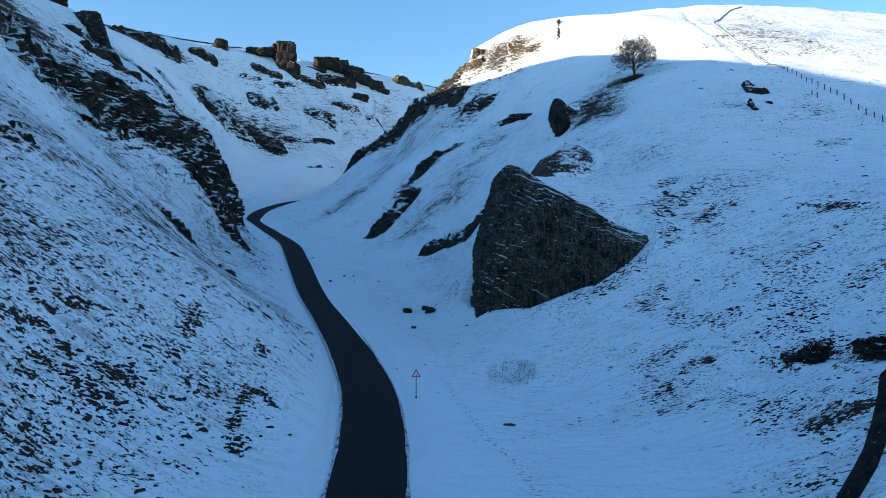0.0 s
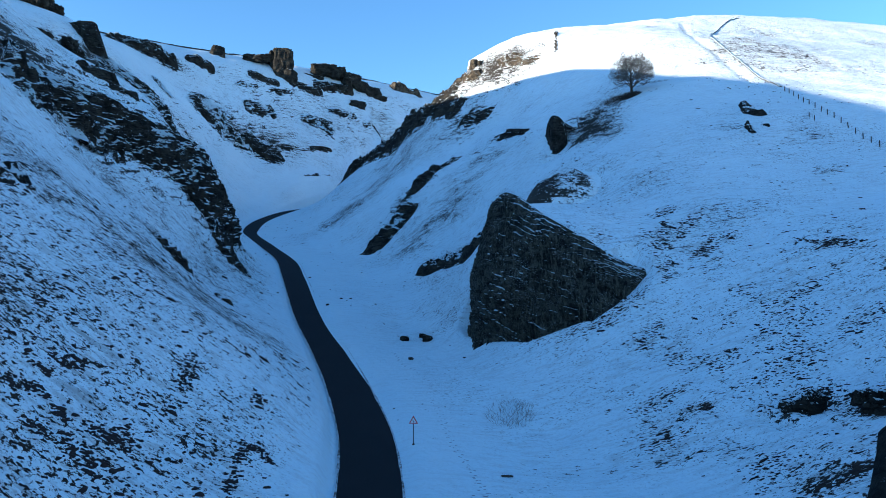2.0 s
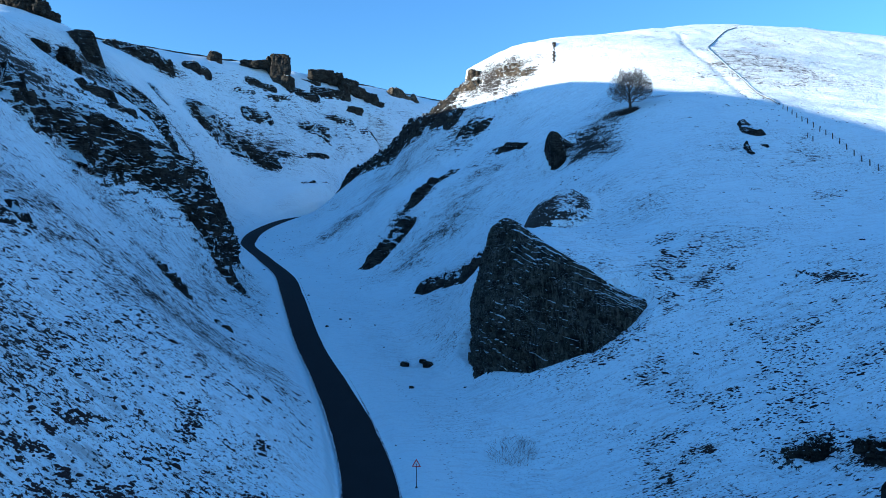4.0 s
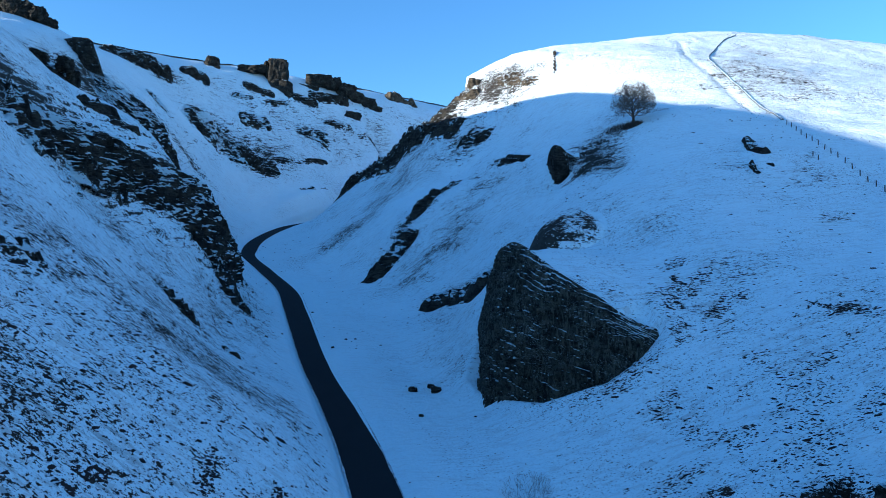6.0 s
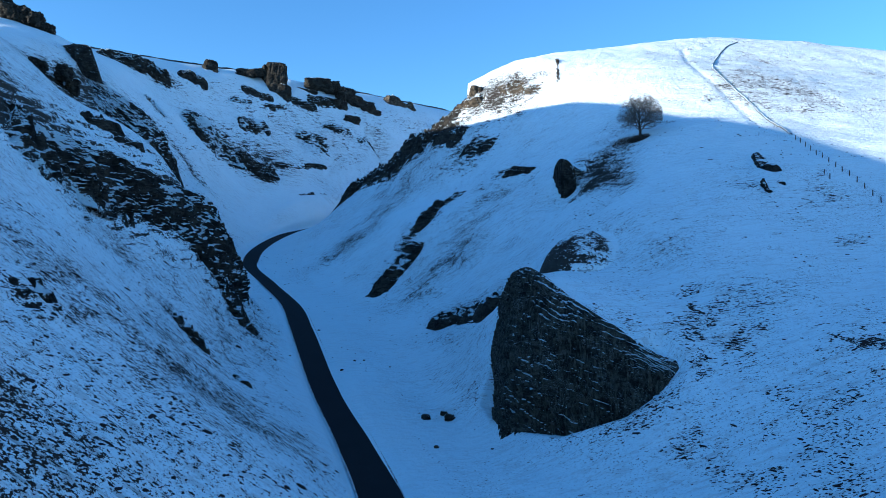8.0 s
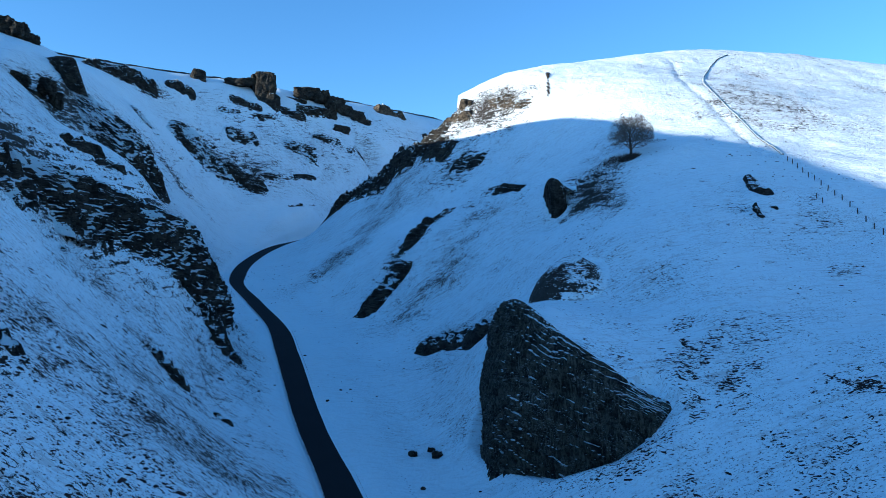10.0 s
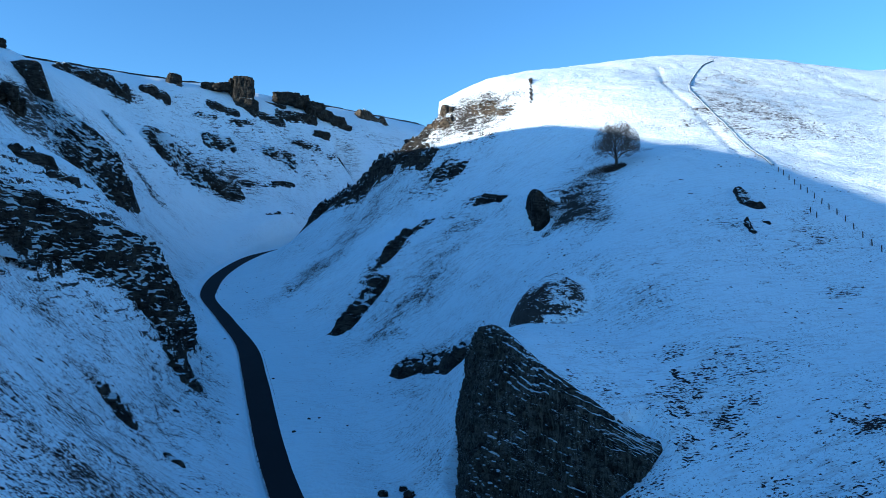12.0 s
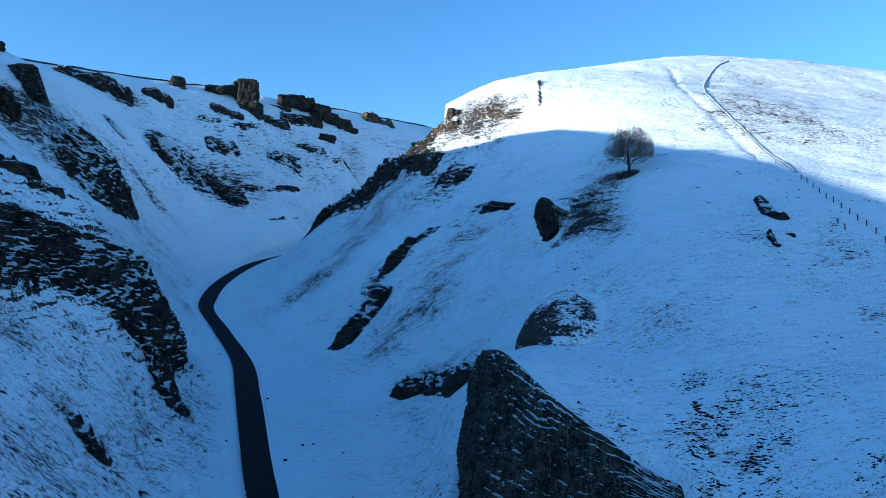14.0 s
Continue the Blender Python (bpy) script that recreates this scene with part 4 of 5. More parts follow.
crag("rock_step", "small dark limestone step at the brow of the slope", [(-73.5, 157.5), (-70.6, 160.2), (-68, 163)], 4, 1.7, -1, 33, 0.3, rough=1.2, cols=40, ends=0.15)
crag("crag", "broken dark rocks on the steep western slope", [(-76.5, 124.7), (-74.8, 126.1), (-74.2, 130.2)], 11, 3.0, -1, 147, 0.4, ROCK_BANK, 1.7, 50, 0.25)
crag("crag", "broken dark rocks on the steep western slope", [(-70.3, 117.0), (-71.0, 123.8), (-70.7, 128.7)], 9, 2.4, -1, 148, 0.4, ROCK_BANK, 1.7, 44, 0.25)
crag("rock_scar", "dark scar running down the western slope", [(-48.5, 79.4), (-45.9, 77.6), (-42.2, 74.3)], 3.2, 1.2, -1, 149, 0.3, ROCK_RIB, 1.0, 30, 0.25)
crag("rock_scar", "dark heathery patch on the western slope", [(-63.2, 122.1), (-63.1, 124.9), (-63.0, 127.6)], 3.0, 0.9, -1, 150, 0.3, ROCK_BANK, 1.2, 26, 0.25)
pillar("rock_pillar", "long dark limestone crag on the hill's brow", [(-186, 334, 139.0, 4.5, 4, 3.6, -10, 6), (-193, 334, 141.0, 5.5, 5, 4.6, 12, 5), (-201, 333, 143.5, 6, 5, 5.2, -5, 4), (-181.4, 340, 136.6, 2.4, 2.5, 2.2, 20, 8)], 34, None, 0.34)
bluff("crag", "dark square-topped limestone crag on the spur", [(-159.0, 302.0, 117.1), (-155.9, 299.0, 116.5), (-149.2, 297.0, 116.9), (-141.4, 294.0, 115.4), (-138.9, 293.0, 110.6), (-135.5, 293.0, 100.6)],
      [(-155.5, 296.0, 113.6), (-152.2, 294.0, 111.4), (-147.6, 292.0, 108.6), (-142.2, 290.0, 105.4), (-137.7, 290.0, 102.1), (-134.1, 291.0, 99.4)], (-3, 5), 135, ROCK_FACE, 2.2, (0.0, 0.0), 0.8, 0.9, 0.5, None, 0.3, 40, 1.2)
pillar("rock_pillar", "small broken crag on the spur", [(-139.5, 252, 96.6, 2.8, 2.6, 2.0, 20, 14), (-136, 263, 96.4, 2.4, 2.6, 2.8, 5, 6), (-134.2, 266, 92.5, 2.2, 2.4, 3.2, 25, 8)], 55, None, 0.34)
crag("crag", CRAG, [(-142, 250), (-138, 260), (-133, 268)], 6, 1.6, -1, 44, 0.5, rough=1.3, ends=0.3)
crag("crag", CRAG, [(-134, 294), (-131, 300), (-128, 308), (-126, 321)], 7, 2.4, -1, 46, 0.6, rough=1.4, ends=0.25)
pillar("rock_pillar", "blocky limestone crag below the brow", [(-155, 410, 130.5, 4.6, 4, 5.2, 8, 5), (-162, 406, 131.5, 4.8, 4, 3.4, -15, 8), (-170, 402, 134.0, 5, 3.5, 2.4, 10, 8)], 43, None, 0.34)
# far slopes
crag("crag", CRAG, [(-138, 386), (-122, 388), (-108, 391), (-97, 396)], 25, 4.5, -1, 36, 0.6, ROCK_BANK, 1.8, 80)
crag("crag", CRAG, [(-110, 396), (-102, 394), (-94, 396), (-87, 402)], 13, 3.5, -1, 136, 0.5, ROCK, 1.6, 50)
crag("crag", "thin dark limestone ledge running across the slope", [(-92, 404), (-84, 409), (-75, 416), (-62, 426)], 4, 1.6, -1, 137, 0.5, cols=24)
crag("crag", CRAG, [(-114, 412), (-105, 418), (-96, 424)], 12, 2.6, -1, 37, 0.5, ROCK_BANK, 1.8, 48)
crag("crag", CRAG, [(-86, 434), (-76, 435), (-62, 439)], 11, 2.6, -1, 138, 0.5, ROCK_BANK, 1.8, 48)
crag("crag", "dark limestone band below the tower", [(-97, 452), (-86, 455), (-73, 460)], 7, 3.2, -1, 139, 0.5, cols=34)
crag("crag", CRAG, [(-50, 453), (-43, 459), (-36, 466)], 6, 1.4, -1, 140, 0.5, ROCK_BANK, 1.5, 34)
crag("crag", CRAG, [(-107, 435), (-99, 441), (-91, 448)], 6, 2.2, -1, 141, 0.5, ROCK_BANK, 1.5, 30)
crag("crag", CRAG, [(-123, 424), (-116, 430), (-109, 436)], 5, 2.0, -1, 142, 0.5, ROCK_BANK, 1.5, 30)
crag("crag", "low broken ledge above the road's far bend", [(-76, 391), (-68, 398), (-60, 406)], 3, 1.1, -1, 143, 0.5, cols=22)
crag("crag", CRAG, [(-72, 448), (-63, 452), (-52, 458)], 6, 1.8, -1, 145, 0.5, ROCK_BANK, 1.5, 30)
crag("crag", CRAG, [(-150, 372), (-140, 366), (-130, 362)], 8, 1.6, -1, 146, 0.5, ROCK_BANK, 1.6, 34)
pillar("rock_pillar", "dark limestone step below the rim", [(-63, 473, 130, 5.5, 4, 3.4, 12, 6), (-68.5, 470.5, 128, 2.6, 3, 2, 30, 8)], 152)
pillar("rock_pillar", "small dark limestone step below the rim", [(-54.5, 467, 119, 5.5, 4, 3.2, 15, 10)], 153)
crag("crag", CRAG, [(-186, 392), (-166, 399), (-147, 408)], 19, 5, -1, 38, 0.7, rough=2.2, cols=44)
crag("crag", CRAG, [(-150, 418), (-142, 421), (-132, 424)], 10, 6, -1, 39, 0.8)
crag("crag", CRAG, [(-84, 462), (-76, 465), (-66, 470), (-56, 476)], 9, 2.5, -1, 40, 0.7, rough=2.2, cols=44)
crag("crag", CRAG, [(-120, 440), (-108, 444), (-98, 447)], 8, 3, -1, 47, 0.8)
crag("crag", CRAG, [(-36, 508), (-24, 516), (-12, 520)], 12, 7, -1, 41, 0.8, ROCK_SUNLIT)
crag("crag", CRAG, [(-2, 505), (6, 510), (14, 514)], 9, 4, -1, 50, 0.8)
pillar("rock_tower", "tall square limestone tower on the valley rim", [(-100.5, 459, 144, 6.2, 5.5, 9.5, 12, 3), (-107, 460, 146.5, 2.6, 3.5, 6.5, 25, -3), (-98, 457, 134, 6.5, 5, 6, 5, 8), (-101, 459.5, 151.5, 5.6, 4.6, 2.2, 10, 0)], 51, rough=0.16)
pillar("rock_pillar", "squat limestone crag on the valley rim", [(-77, 477, 144.5, 8.5, 5, 4.2, 5, 3), (-68, 478, 143, 5, 4, 4, 25, -5), (-84, 472, 137, 7, 4, 3.5, 10, 8)], 52)
pillar("rock_pillar", "stepped limestone crag on the valley rim", [(-59, 480, 138, 6, 5, 5.5, 30, 6), (-53, 482, 134.5, 4.5, 4, 4, 10, 10)], 53)
pillar("rock_pillar", "stepped limestone crag on the valley rim", [(-46, 485, 130, 5, 4.5, 5.5, 20, 8), (-41, 487, 126.5, 3.5, 4, 4, 40, 10)], 56)
pillar("rock_pillar", "leaning limestone crag on the valley rim", [(-140, 449, 146, 3.8, 4, 7, 30, 10), (-136, 447, 142, 3, 3, 3.4, 0, -8)], 54)
pillar("rock_pillar", "small limestone crag on the valley rim", [(-146, 424, 131.5, 4, 3.5, 4.5, 10, 4), (-152, 421, 129, 3.5, 3, 2.8, 40, 0)], 57)
pillar("rock_pillar", "low limestone crag on the valley rim", [(-119, 456, 146.5, 6, 4, 2.4, 5, 4), (-112, 457, 147, 4, 3.5, 2.5, 30, -4)], 59)


def mound():
    """The rounded dome above the prow."""
    a = np.linspace(0, 2 * math.pi, 110, endpoint=False)
    r = np.linspace(0.01, 1, 60)
    A, Rr = np.meshgrid(a, r)
    X, Y = 23.6 + 8.0 * Rr * np.cos(A), 140.6 + 9.0 * Rr * np.sin(A)
    g = surface(X, Y)
    west = 0.5 + 0.5 * np.cos(A - 3.6)
    lift = 4.9 * (1 - Rr ** (1.9 + 2.4 * west)) ** (1 + 0.8 * (1 - west)) * (1 + 0.15 * fbm(X, Y, 5, 3, 81))
    Z = g + lift - (0.12 + 1.1 * west) * smooth(0.9, 1, Rr) + (1 - smooth(0.8, 1, Rr)) * (0.6 * fbm(X, Y, 2.4, 4, 82, 0.6))
    me = grid_mesh("rock_dome", X, Y, Z, wrap=True)
    inner = 1 - smooth(0.55 + 0.35 * west, 0.85 + 0.13 * west, Rr)
    for name, val in (("bare", 0.42 + 0.10 * west + 0.34 * fbm(X, Y, 3, 3, 84)), ("rocky", 0.10 + 0.75 * west * smooth(0.35, 0.8, Rr) + 0.4 * fbm(X, Y, 4, 3, 85))):
        at_p = me.attributes.new(name, "FLOAT", "POINT")
        at_p.data.foreach_set("value", (val * inner + 0.12).ravel())
    me.materials.append(SNOW)
    return tagged(new("rock_dome", me), "rounded rocky dome flecked with snow and heather", "rock")


mound()


# ---- small things ----
GRASS = make_plain("dead_grass", (0.024, 0.015, 0.013), 0.95, vary=0.6, scale=0.7)
BARK = make_plain("bark", (0.045, 0.036, 0.028), 0.9, vary=0.4, scale=3.0)
# Lighter than the other twigs: sunlight on the crown's tips is put into the colour.
TREE_TWIG_LIT = make_plain("sunlit_tree_twigs", (0.13, 0.10, 0.075), 0.9, vary=0.3, scale=3.0)
TWIG = make_plain("twigs", (0.07, 0.052, 0.036), 0.9, vary=0.3, scale=3.0)
PALE_TWIG = make_plain("pale_twigs", (0.26, 0.24, 0.22), 0.9, vary=0.3, scale=3.0)
WOOD = make_plain("weathered_wood", (0.06, 0.05, 0.04), 0.9, vary=0.3, scale=6.0)
STEEL = make_plain("grey_steel", (0.10, 0.10, 0.11), 0.5, 0.6)
WHITE = make_plain("white_sheeting", (0.75, 0.75, 0.74), 0.4, vary=0.04)
RED = make_plain("red_sheeting", (0.45, 0.02, 0.02), 0.4, vary=0.06)
BLACK = make_plain("black_sheeting", (0.01, 0.01, 0.01), 0.5)
WALLSTONE = make_rock("wall_stone", (0.03, 0.028, 0.024), (0.12, 0.11, 0.09), 0.80, 0.95, 3.0)
WALL_SNOWY = make_rock("snowy_wall_stone", (0.10, 0.095, 0.085), (0.28, 0.26, 0.22), 0.25, 0.6, 3.0)


def mesh_part(name, verts, faces, mat, parent=None, label="", flat=False):
    me = bpy.data.meshes.new(name)
    me.from_pydata([tuple(v) for v in verts], [], faces)
    me.update()
    if not flat:
        me.polygons.foreach_set("use_smooth", [True] * len(me.polygons))
    me.materials.append(mat)
    ob = new(name, me)
    if parent:
        ob.parent = parent
    return tagged(ob, label)


def tube(verts, faces, pts, radii, sides=5):
    """Adds a tapered tube through pts."""
    start = len(verts)
    for i, (p, r) in enumerate(zip(pts, radii)):
        d = (pts[min(i + 1, len(pts) - 1)] - pts[max(i - 1, 0)]).normalized()
        u = d.orthogonal().normalized()
        w = d.cross(u)
        for k in range(sides):
            a = 2 * math.pi * k / sides
            verts.append(p + (u * math.cos(a) + w * math.sin(a)) * r)
    for i in range(len(pts) - 1):
        for k in range(sides):
            a, b2 = start + i * sides + k, start + i * sides + (k + 1) % sides
            faces.append((a, b2, b2 + sides, a + sides))
    faces.append(tuple(start + (len(pts) - 1) * sides + k for k in range(sides)))


def bare_tree(x, y, height, seed):
    """A leafless broad-crowned tree: trunk and a crown of limbs and twigs."""
    rnd = random.Random(seed)
    tree = new("tree")
    tree.location = (x, y, at(x, y) - 0.2)
    tagged(tree, "leafless broad-crowned tree standing alone on the slope", "tree")
    tv, tf, cv, cf = [], [], [], []
    trunk = [Vector((0.12 * math.sin(i), 0.1 * math.cos(i * 1.7), i * height * 0.085)) for i in range(6)]
    trunk[0].z = -0.3
    tube(tv, tf, trunk, [0.55, 0.40, 0.36, 0.33, 0.30, 0.24], 9)

    def grow(p, d, length, r, level):
        n = 4
        pts, radii = [p], [r]
        for i in range(n):
            d = (d + Vector((rnd.gauss(0, 1), rnd.gauss(0, 1), rnd.gauss(0.12, 0.8))) * 0.17).normalized()
            q = pts[-1] + d * length / n
            if (q.x ** 2 + q.y ** 2) / (0.50 * height) ** 2 + ((q.z - 0.46 * height) / ((0.54 if q.z > 0.46 * height else 0.27) * height)) ** 2 > 1.0:
                break
            pts.append(q)
            radii.append(r * (1 - 0.6 * (i + 1) / n))
        n = len(pts) - 1
        if n < 1:
            return
        tube(cv, cf, pts, [max(q, 0.013) for q in radii], 5 if level < 2 else 3)
        if level >= 4:
            return
        for _ in range((6, 5, 5, 3)[level]):
            k = rnd.randint(1, n)
            axis_v = d.orthogonal().normalized()
            axis_v.rotate(Matrix.Rotation(rnd.uniform(0, 6.283), 3, d))
            nd = (d * rnd.uniform(0.6, 1.0) + axis_v * rnd.uniform(0.5, 1.0)).normalized()
            grow(pts[k], nd, length * rnd.uniform(0.5, 0.72), radii[k] * 0.62, level + 1)

    for i in range(17):
        a = i * 2.399 + rnd.uniform(-0.3, 0.3)
        up = rnd.uniform(0.25, 0.8) if i % 3 else rnd.uniform(1.0, 1.8)
        grow(trunk[2 + i % 4] * 1.0, Vector((math.cos(a), math.sin(a), up)).normalized(), height * (0.50 if up < 0.9 else 0.46), 0.15, 0)
    grow(trunk[5], Vector((0.2, 0.1, 1)).normalized(), height * 0.28, 0.2, 0)
    mesh_part("trunk", tv, tf, BARK, tree)
    mesh_part("crown", cv, cf, TREE_TWIG_LIT, tree, "bare brown limbs and twigs")
    return tree


bare_tree(52.4, 196.8, 12.6, 5)


def shrub(name, label, x, y, rx, ry, h, stems, seed, mat=None):
    """A leafless thicket: many thin forked stems from one foot."""
    rnd = random.Random(seed)
    v, f = [], []
    for _ in range(stems):
        a, r = rnd.uniform(0, 6.283), math.sqrt(rnd.random())
        px, py = x + rx * r * math.cos(a), y + ry * r * math.sin(a)
        p = Vector((px, py, at(px, py) - 0.1))
        d = Vector((rnd.gauss(0, 0.5) + 0.5 * r * math.cos(a), rnd.gauss(0, 0.5) + 0.5 * r * math.sin(a), 1)).normalized()
        ln = h * rnd.uniform(0.5, 1.0) * (1.1 - 0.5 * r)
        q = p + d * ln * 0.5
        t = q + (d + Vector((rnd.gauss(0, 0.4), rnd.gauss(0, 0.4), 0))).normalized() * ln * 0.5
        tube(v, f, [p, q, t], [0.02, 0.014, 0.006], 3)
        t = q + (d + Vector((rnd.gauss(0, 0.6), rnd.gauss(0, 0.6), 0))).normalized() * ln * 0.4
        tube(v, f, [q, t], [0.012, 0.005], 3)
    return tagged(mesh_part(name, v, f, mat or TWIG), label, "shrub")


shrub("shrub", "low leafless thicket at the foot of a tree", 51.8, 195.8, 2.6, 1.8, 2.0, 1300, 61, BARK)
shrub("shrub", "thin leafless thicket spreading from the foot of a tree", 48.6, 198, 3.4, 2.6, 2.6, 420, 161)
shrub("shrub", "straggling leafless thicket on the slope", 47.5, 199, 4.5, 3.0, 1.8, 260, 62)
shrub("shrub", "low leafless bush on the brow", 61, 204, 4.0, 2.0, 1.2, 160, 63)
shrub("bush", "wispy pale leafless bush on the valley floor", 7.8, 80.0, 2.7, 3.2, 1.3, 240, 64, PALE_TWIG)
shrub("shrub", "small leafless bush on the steep slope", -53.6, 137, 1.0, 0.8, 1.6, 90, 65, BARK)
for k, i in enumerate((0, 1.1, 2.3, 3.6, 5.2, 7.4, 9.6, 11.2, 12.8, 14.4, 16, 17.6, 19)):
    tagged(shrub("thorn_bush", "dark thorn bush in a line up the sunlit slope", 46.6 - 0.17 * i + 0.2 * math.sin(3 * k), 288.5 - i, 0.26, 1.1, (1.7, 1.8, 1.6, 1.2, 0.6, 0.5, 0.8, 1.0, 1.1, 1.3, 1.3, 1.0, 0.6)[k], 170, 70 + k, BARK), group="thorn bushes in a line")



def boulder(x, y, r, seed, label):
    z = at(x, y)
    return pillar("boulder", label, [(x, y, z + r * 0.35, r, r * 0.75, r * 0.75, seed * 37 % 90, 8), (x + r * 0.5, y - r * 0.3, z + r * 0.1, r * 0.6, r * 0.6, r * 0.5, seed * 17 % 90, -10)], seed, ROCK_FACE, 0.24)


boulder(-5.8, 117.6, 0.62, 91, "dark angular boulder on the valley floor")
boulder(-2.1, 116.5, 0.78, 92, "dark angular boulder on the valley floor")
boulder(-2.9, 118.4, 0.5, 93, "small dark boulder beside a larger one")
boulder(-4.3, 105.5, 0.32, 94, "small dark stone on the valley floor")


def log(x, y, length, turn):
    """A short snow-dusted length of timber lying in the snow."""
    v, f = [], []
    c, k = math.cos(radians(turn)), math.sin(radians(turn))
    pts = [Vector((x + c * d, y + k * d, at(x + c * d, y + k * d) + 0.07 + 0.03 * math.sin(3 * d))) for d in np.linspace(-length / 2, length / 2, 6)]
    tube(v, f, pts, [0.10, 0.13, 0.12, 0.13, 0.11, 0.07], 8)
    return tagged(mesh_part("log", v, f, WOOD), "short dark timber log lying in the snow", "log")


log(5.9, 64.2, 1.1, 12)


def warning_sign(x, y):
    """A triangular road sign on a post."""
    sign = new("road_sign")
    sign.location = (x, y, at(x, y))
    sign.rotation_euler = (0, 0, radians(-6))
    tagged(sign, "red-bordered triangular warning sign on a grey post", "road sign")

    def plate(name, half, thick, front, mat, label, low):
        bm = bmesh.new()
        pts = []
        h = half * math.sqrt(3)
        corners = [(-half, low), (half, low), (0, low + h)]
        cx, cy = 0, low + h / 3
        for i, (px, pz) in enumerate(corners):
            for s in (-0.5, 0, 0.5):
                a = math.atan2(pz - cy, px - cx) + s * 1.6
                pts.append((px * 0.9 + cx * 0.1 + 0.05 * half * math.cos(a), front, pz * 0.9 + cy * 0.1 + 0.05 * half * math.sin(a)))
        f = bm.faces.new([bm.verts.new(p) for p in pts])
        e = bmesh.ops.extrude_face_region(bm, geom=[f])
        bmesh.ops.translate(bm, verts=[q for q in e["geom"] if isinstance(q, bmesh.types.BMVert)], vec=(0, thick, 0))
        bmesh.ops.recalc_face_normals(bm, faces=bm.faces)
        return part(name, bm, mat, sign, label)

    v, f = [], []
    tube(v, f, [Vector((0, 0, -0.4)), Vector((0, 0, 1.4)), Vector((0, 0, 2.62))], [0.045, 0.045, 0.045], 10)
    mesh_part("post", v, f, STEEL, sign)
    plate("border", 0.46, 0.012, -0.062, RED, "red border", 2.02)
    plate("face", 0.31, 0.004, -0.070, WHITE, "white face", 2.10)
    bm = bmesh.new()
    for (px, pz, sx, sz) in ((0.02, 2.22, 0.05, 0.20), (-0.03, 2.30, 0.10, 0.05)):
        m = Matrix.Translation((px, -0.0735, pz)) @ Matrix.Diagonal((sx, 0.004, sz, 1))
        bmesh.ops.create_cube(bm, size=1, matrix=m)
    part("pictogram", bm, BLACK, sign, "black pictogram")
    bm = bmesh.new()
    bmesh.ops.create_cone(bm, segments=10, radius1=0.16, radius2=0.08, depth=0.16, cap_ends=True, matrix=Matrix.Translation((0, 0, 0.02)))
    part("footing", bm, WOOD, sign, "dark earth-stained footing")
    return sign


warning_sign(-2.62, 70.4)


def fence(path, spacing, height):
    s, p = resample(path, 0.5)
    n = int(s[-1] / spacing)
    thing = new("wire_fence")
    x0, y0 = p[0]
    thing.location = (x0, y0, at(x0, y0))
    tagged(thing, "post and wire fence climbing the snowy hillside", "fence")
    rnd = random.Random(4)
    bm = bmesh.new()
    bmesh.ops.create_cone(bm, segments=8, radius1=0.11, radius2=0.10, depth=height + 0.5, cap_ends=True, matrix=Matrix.Translation((0, 0, height / 2 - 0.25)))
    first = part("post", bm, WOOD, thing)
    tops = []
    for i in range(n + 1):
        q = s[-1] * i / n
        px, py = np.interp(q, s, p[:, 0]), np.interp(q, s, p[:, 1])
        pz = at(px, py)
        tops.append(Vector((px, py, pz)))
        ob = first if i == 0 else new("post", first.data)
        ob.parent = thing
        ob.location = (px - x0, py - y0, pz - thing.location.z)
        ob.rotation_euler = (rnd.gauss(0, 0.04), rnd.gauss(0, 0.04), 0)
    for lift in (0.35, 0.7, 1.02):
        v, f = [], []
        tube(v, f, [t + Vector((0, 0, lift)) - thing.location for t in tops], [0.008] * len(tops), 3)
        mesh_part("wire", v, f, STEEL, thing)
    return thing


fence([(84.6, 176), (83.4, 165), (82.6, 154), (82, 145), (81.2, 134), (80.4, 124), (79, 112)], 2.9, 1.2)
fence([(78.2, 152), (78.0, 149.5)], 2.4, 1.1)


def dry_wall(path, width, height, seed, label, mat=None):
    """A dry-stone wall that follows the ground, with an uneven top."""
    s, p = resample(path, 0.8)
    t = np.gradient(p, axis=0)
    t /= np.linalg.norm(t, axis=1)[:, None]
    nx, ny = -t[:, 1], t[:, 0]
    rows = []
    for off, up in ((-0.6, -0.6), (-0.5, 0.45), (-0.36, 0.95), (-0.18, 1.05), (0.18, 1.05), (0.36, 0.95), (0.5, 0.45), (0.6, -0.6)):
        x = p[:, 0] + nx * off * width
        y = p[:, 1] + ny * off * width
        j = 0.10 * fbm(s, s * 0 + off * 9, 1.6, 3, seed)
        z = surface(p[:, 0], p[:, 1]) + up * height * (1 + (0.25 * fbm(s, s * 0, 3, 3, seed + 2) if up > 0.5 else 0)) + j
        rows.append(np.stack([x + nx * j, y + ny * j, z], 1))
    P = np.stack(rows, 1)
    me = grid_mesh("stone_wall", P[..., 0], P[..., 1], P[..., 2])
    me.materials.append(mat or WALLSTONE)
    return tagged(new("stone_wall", me), label, "wall")


dry_wall([(139, 333), (127.5, 320), (116.5, 302), (104, 275), (97, 255), (94.6, 237), (92.2, 216), (89.8, 198), (86, 181)], 0.5, 0.35, 101, "low ruined dry-stone wall half buried in snow", WALL_SNOWY)
dry_wall([(-205, 392), (-195, 409), (-178, 429), (-158, 448), (-135, 465), (-110, 482)], 0.8, 0.9, 102, "dark dry-stone wall along the skyline")
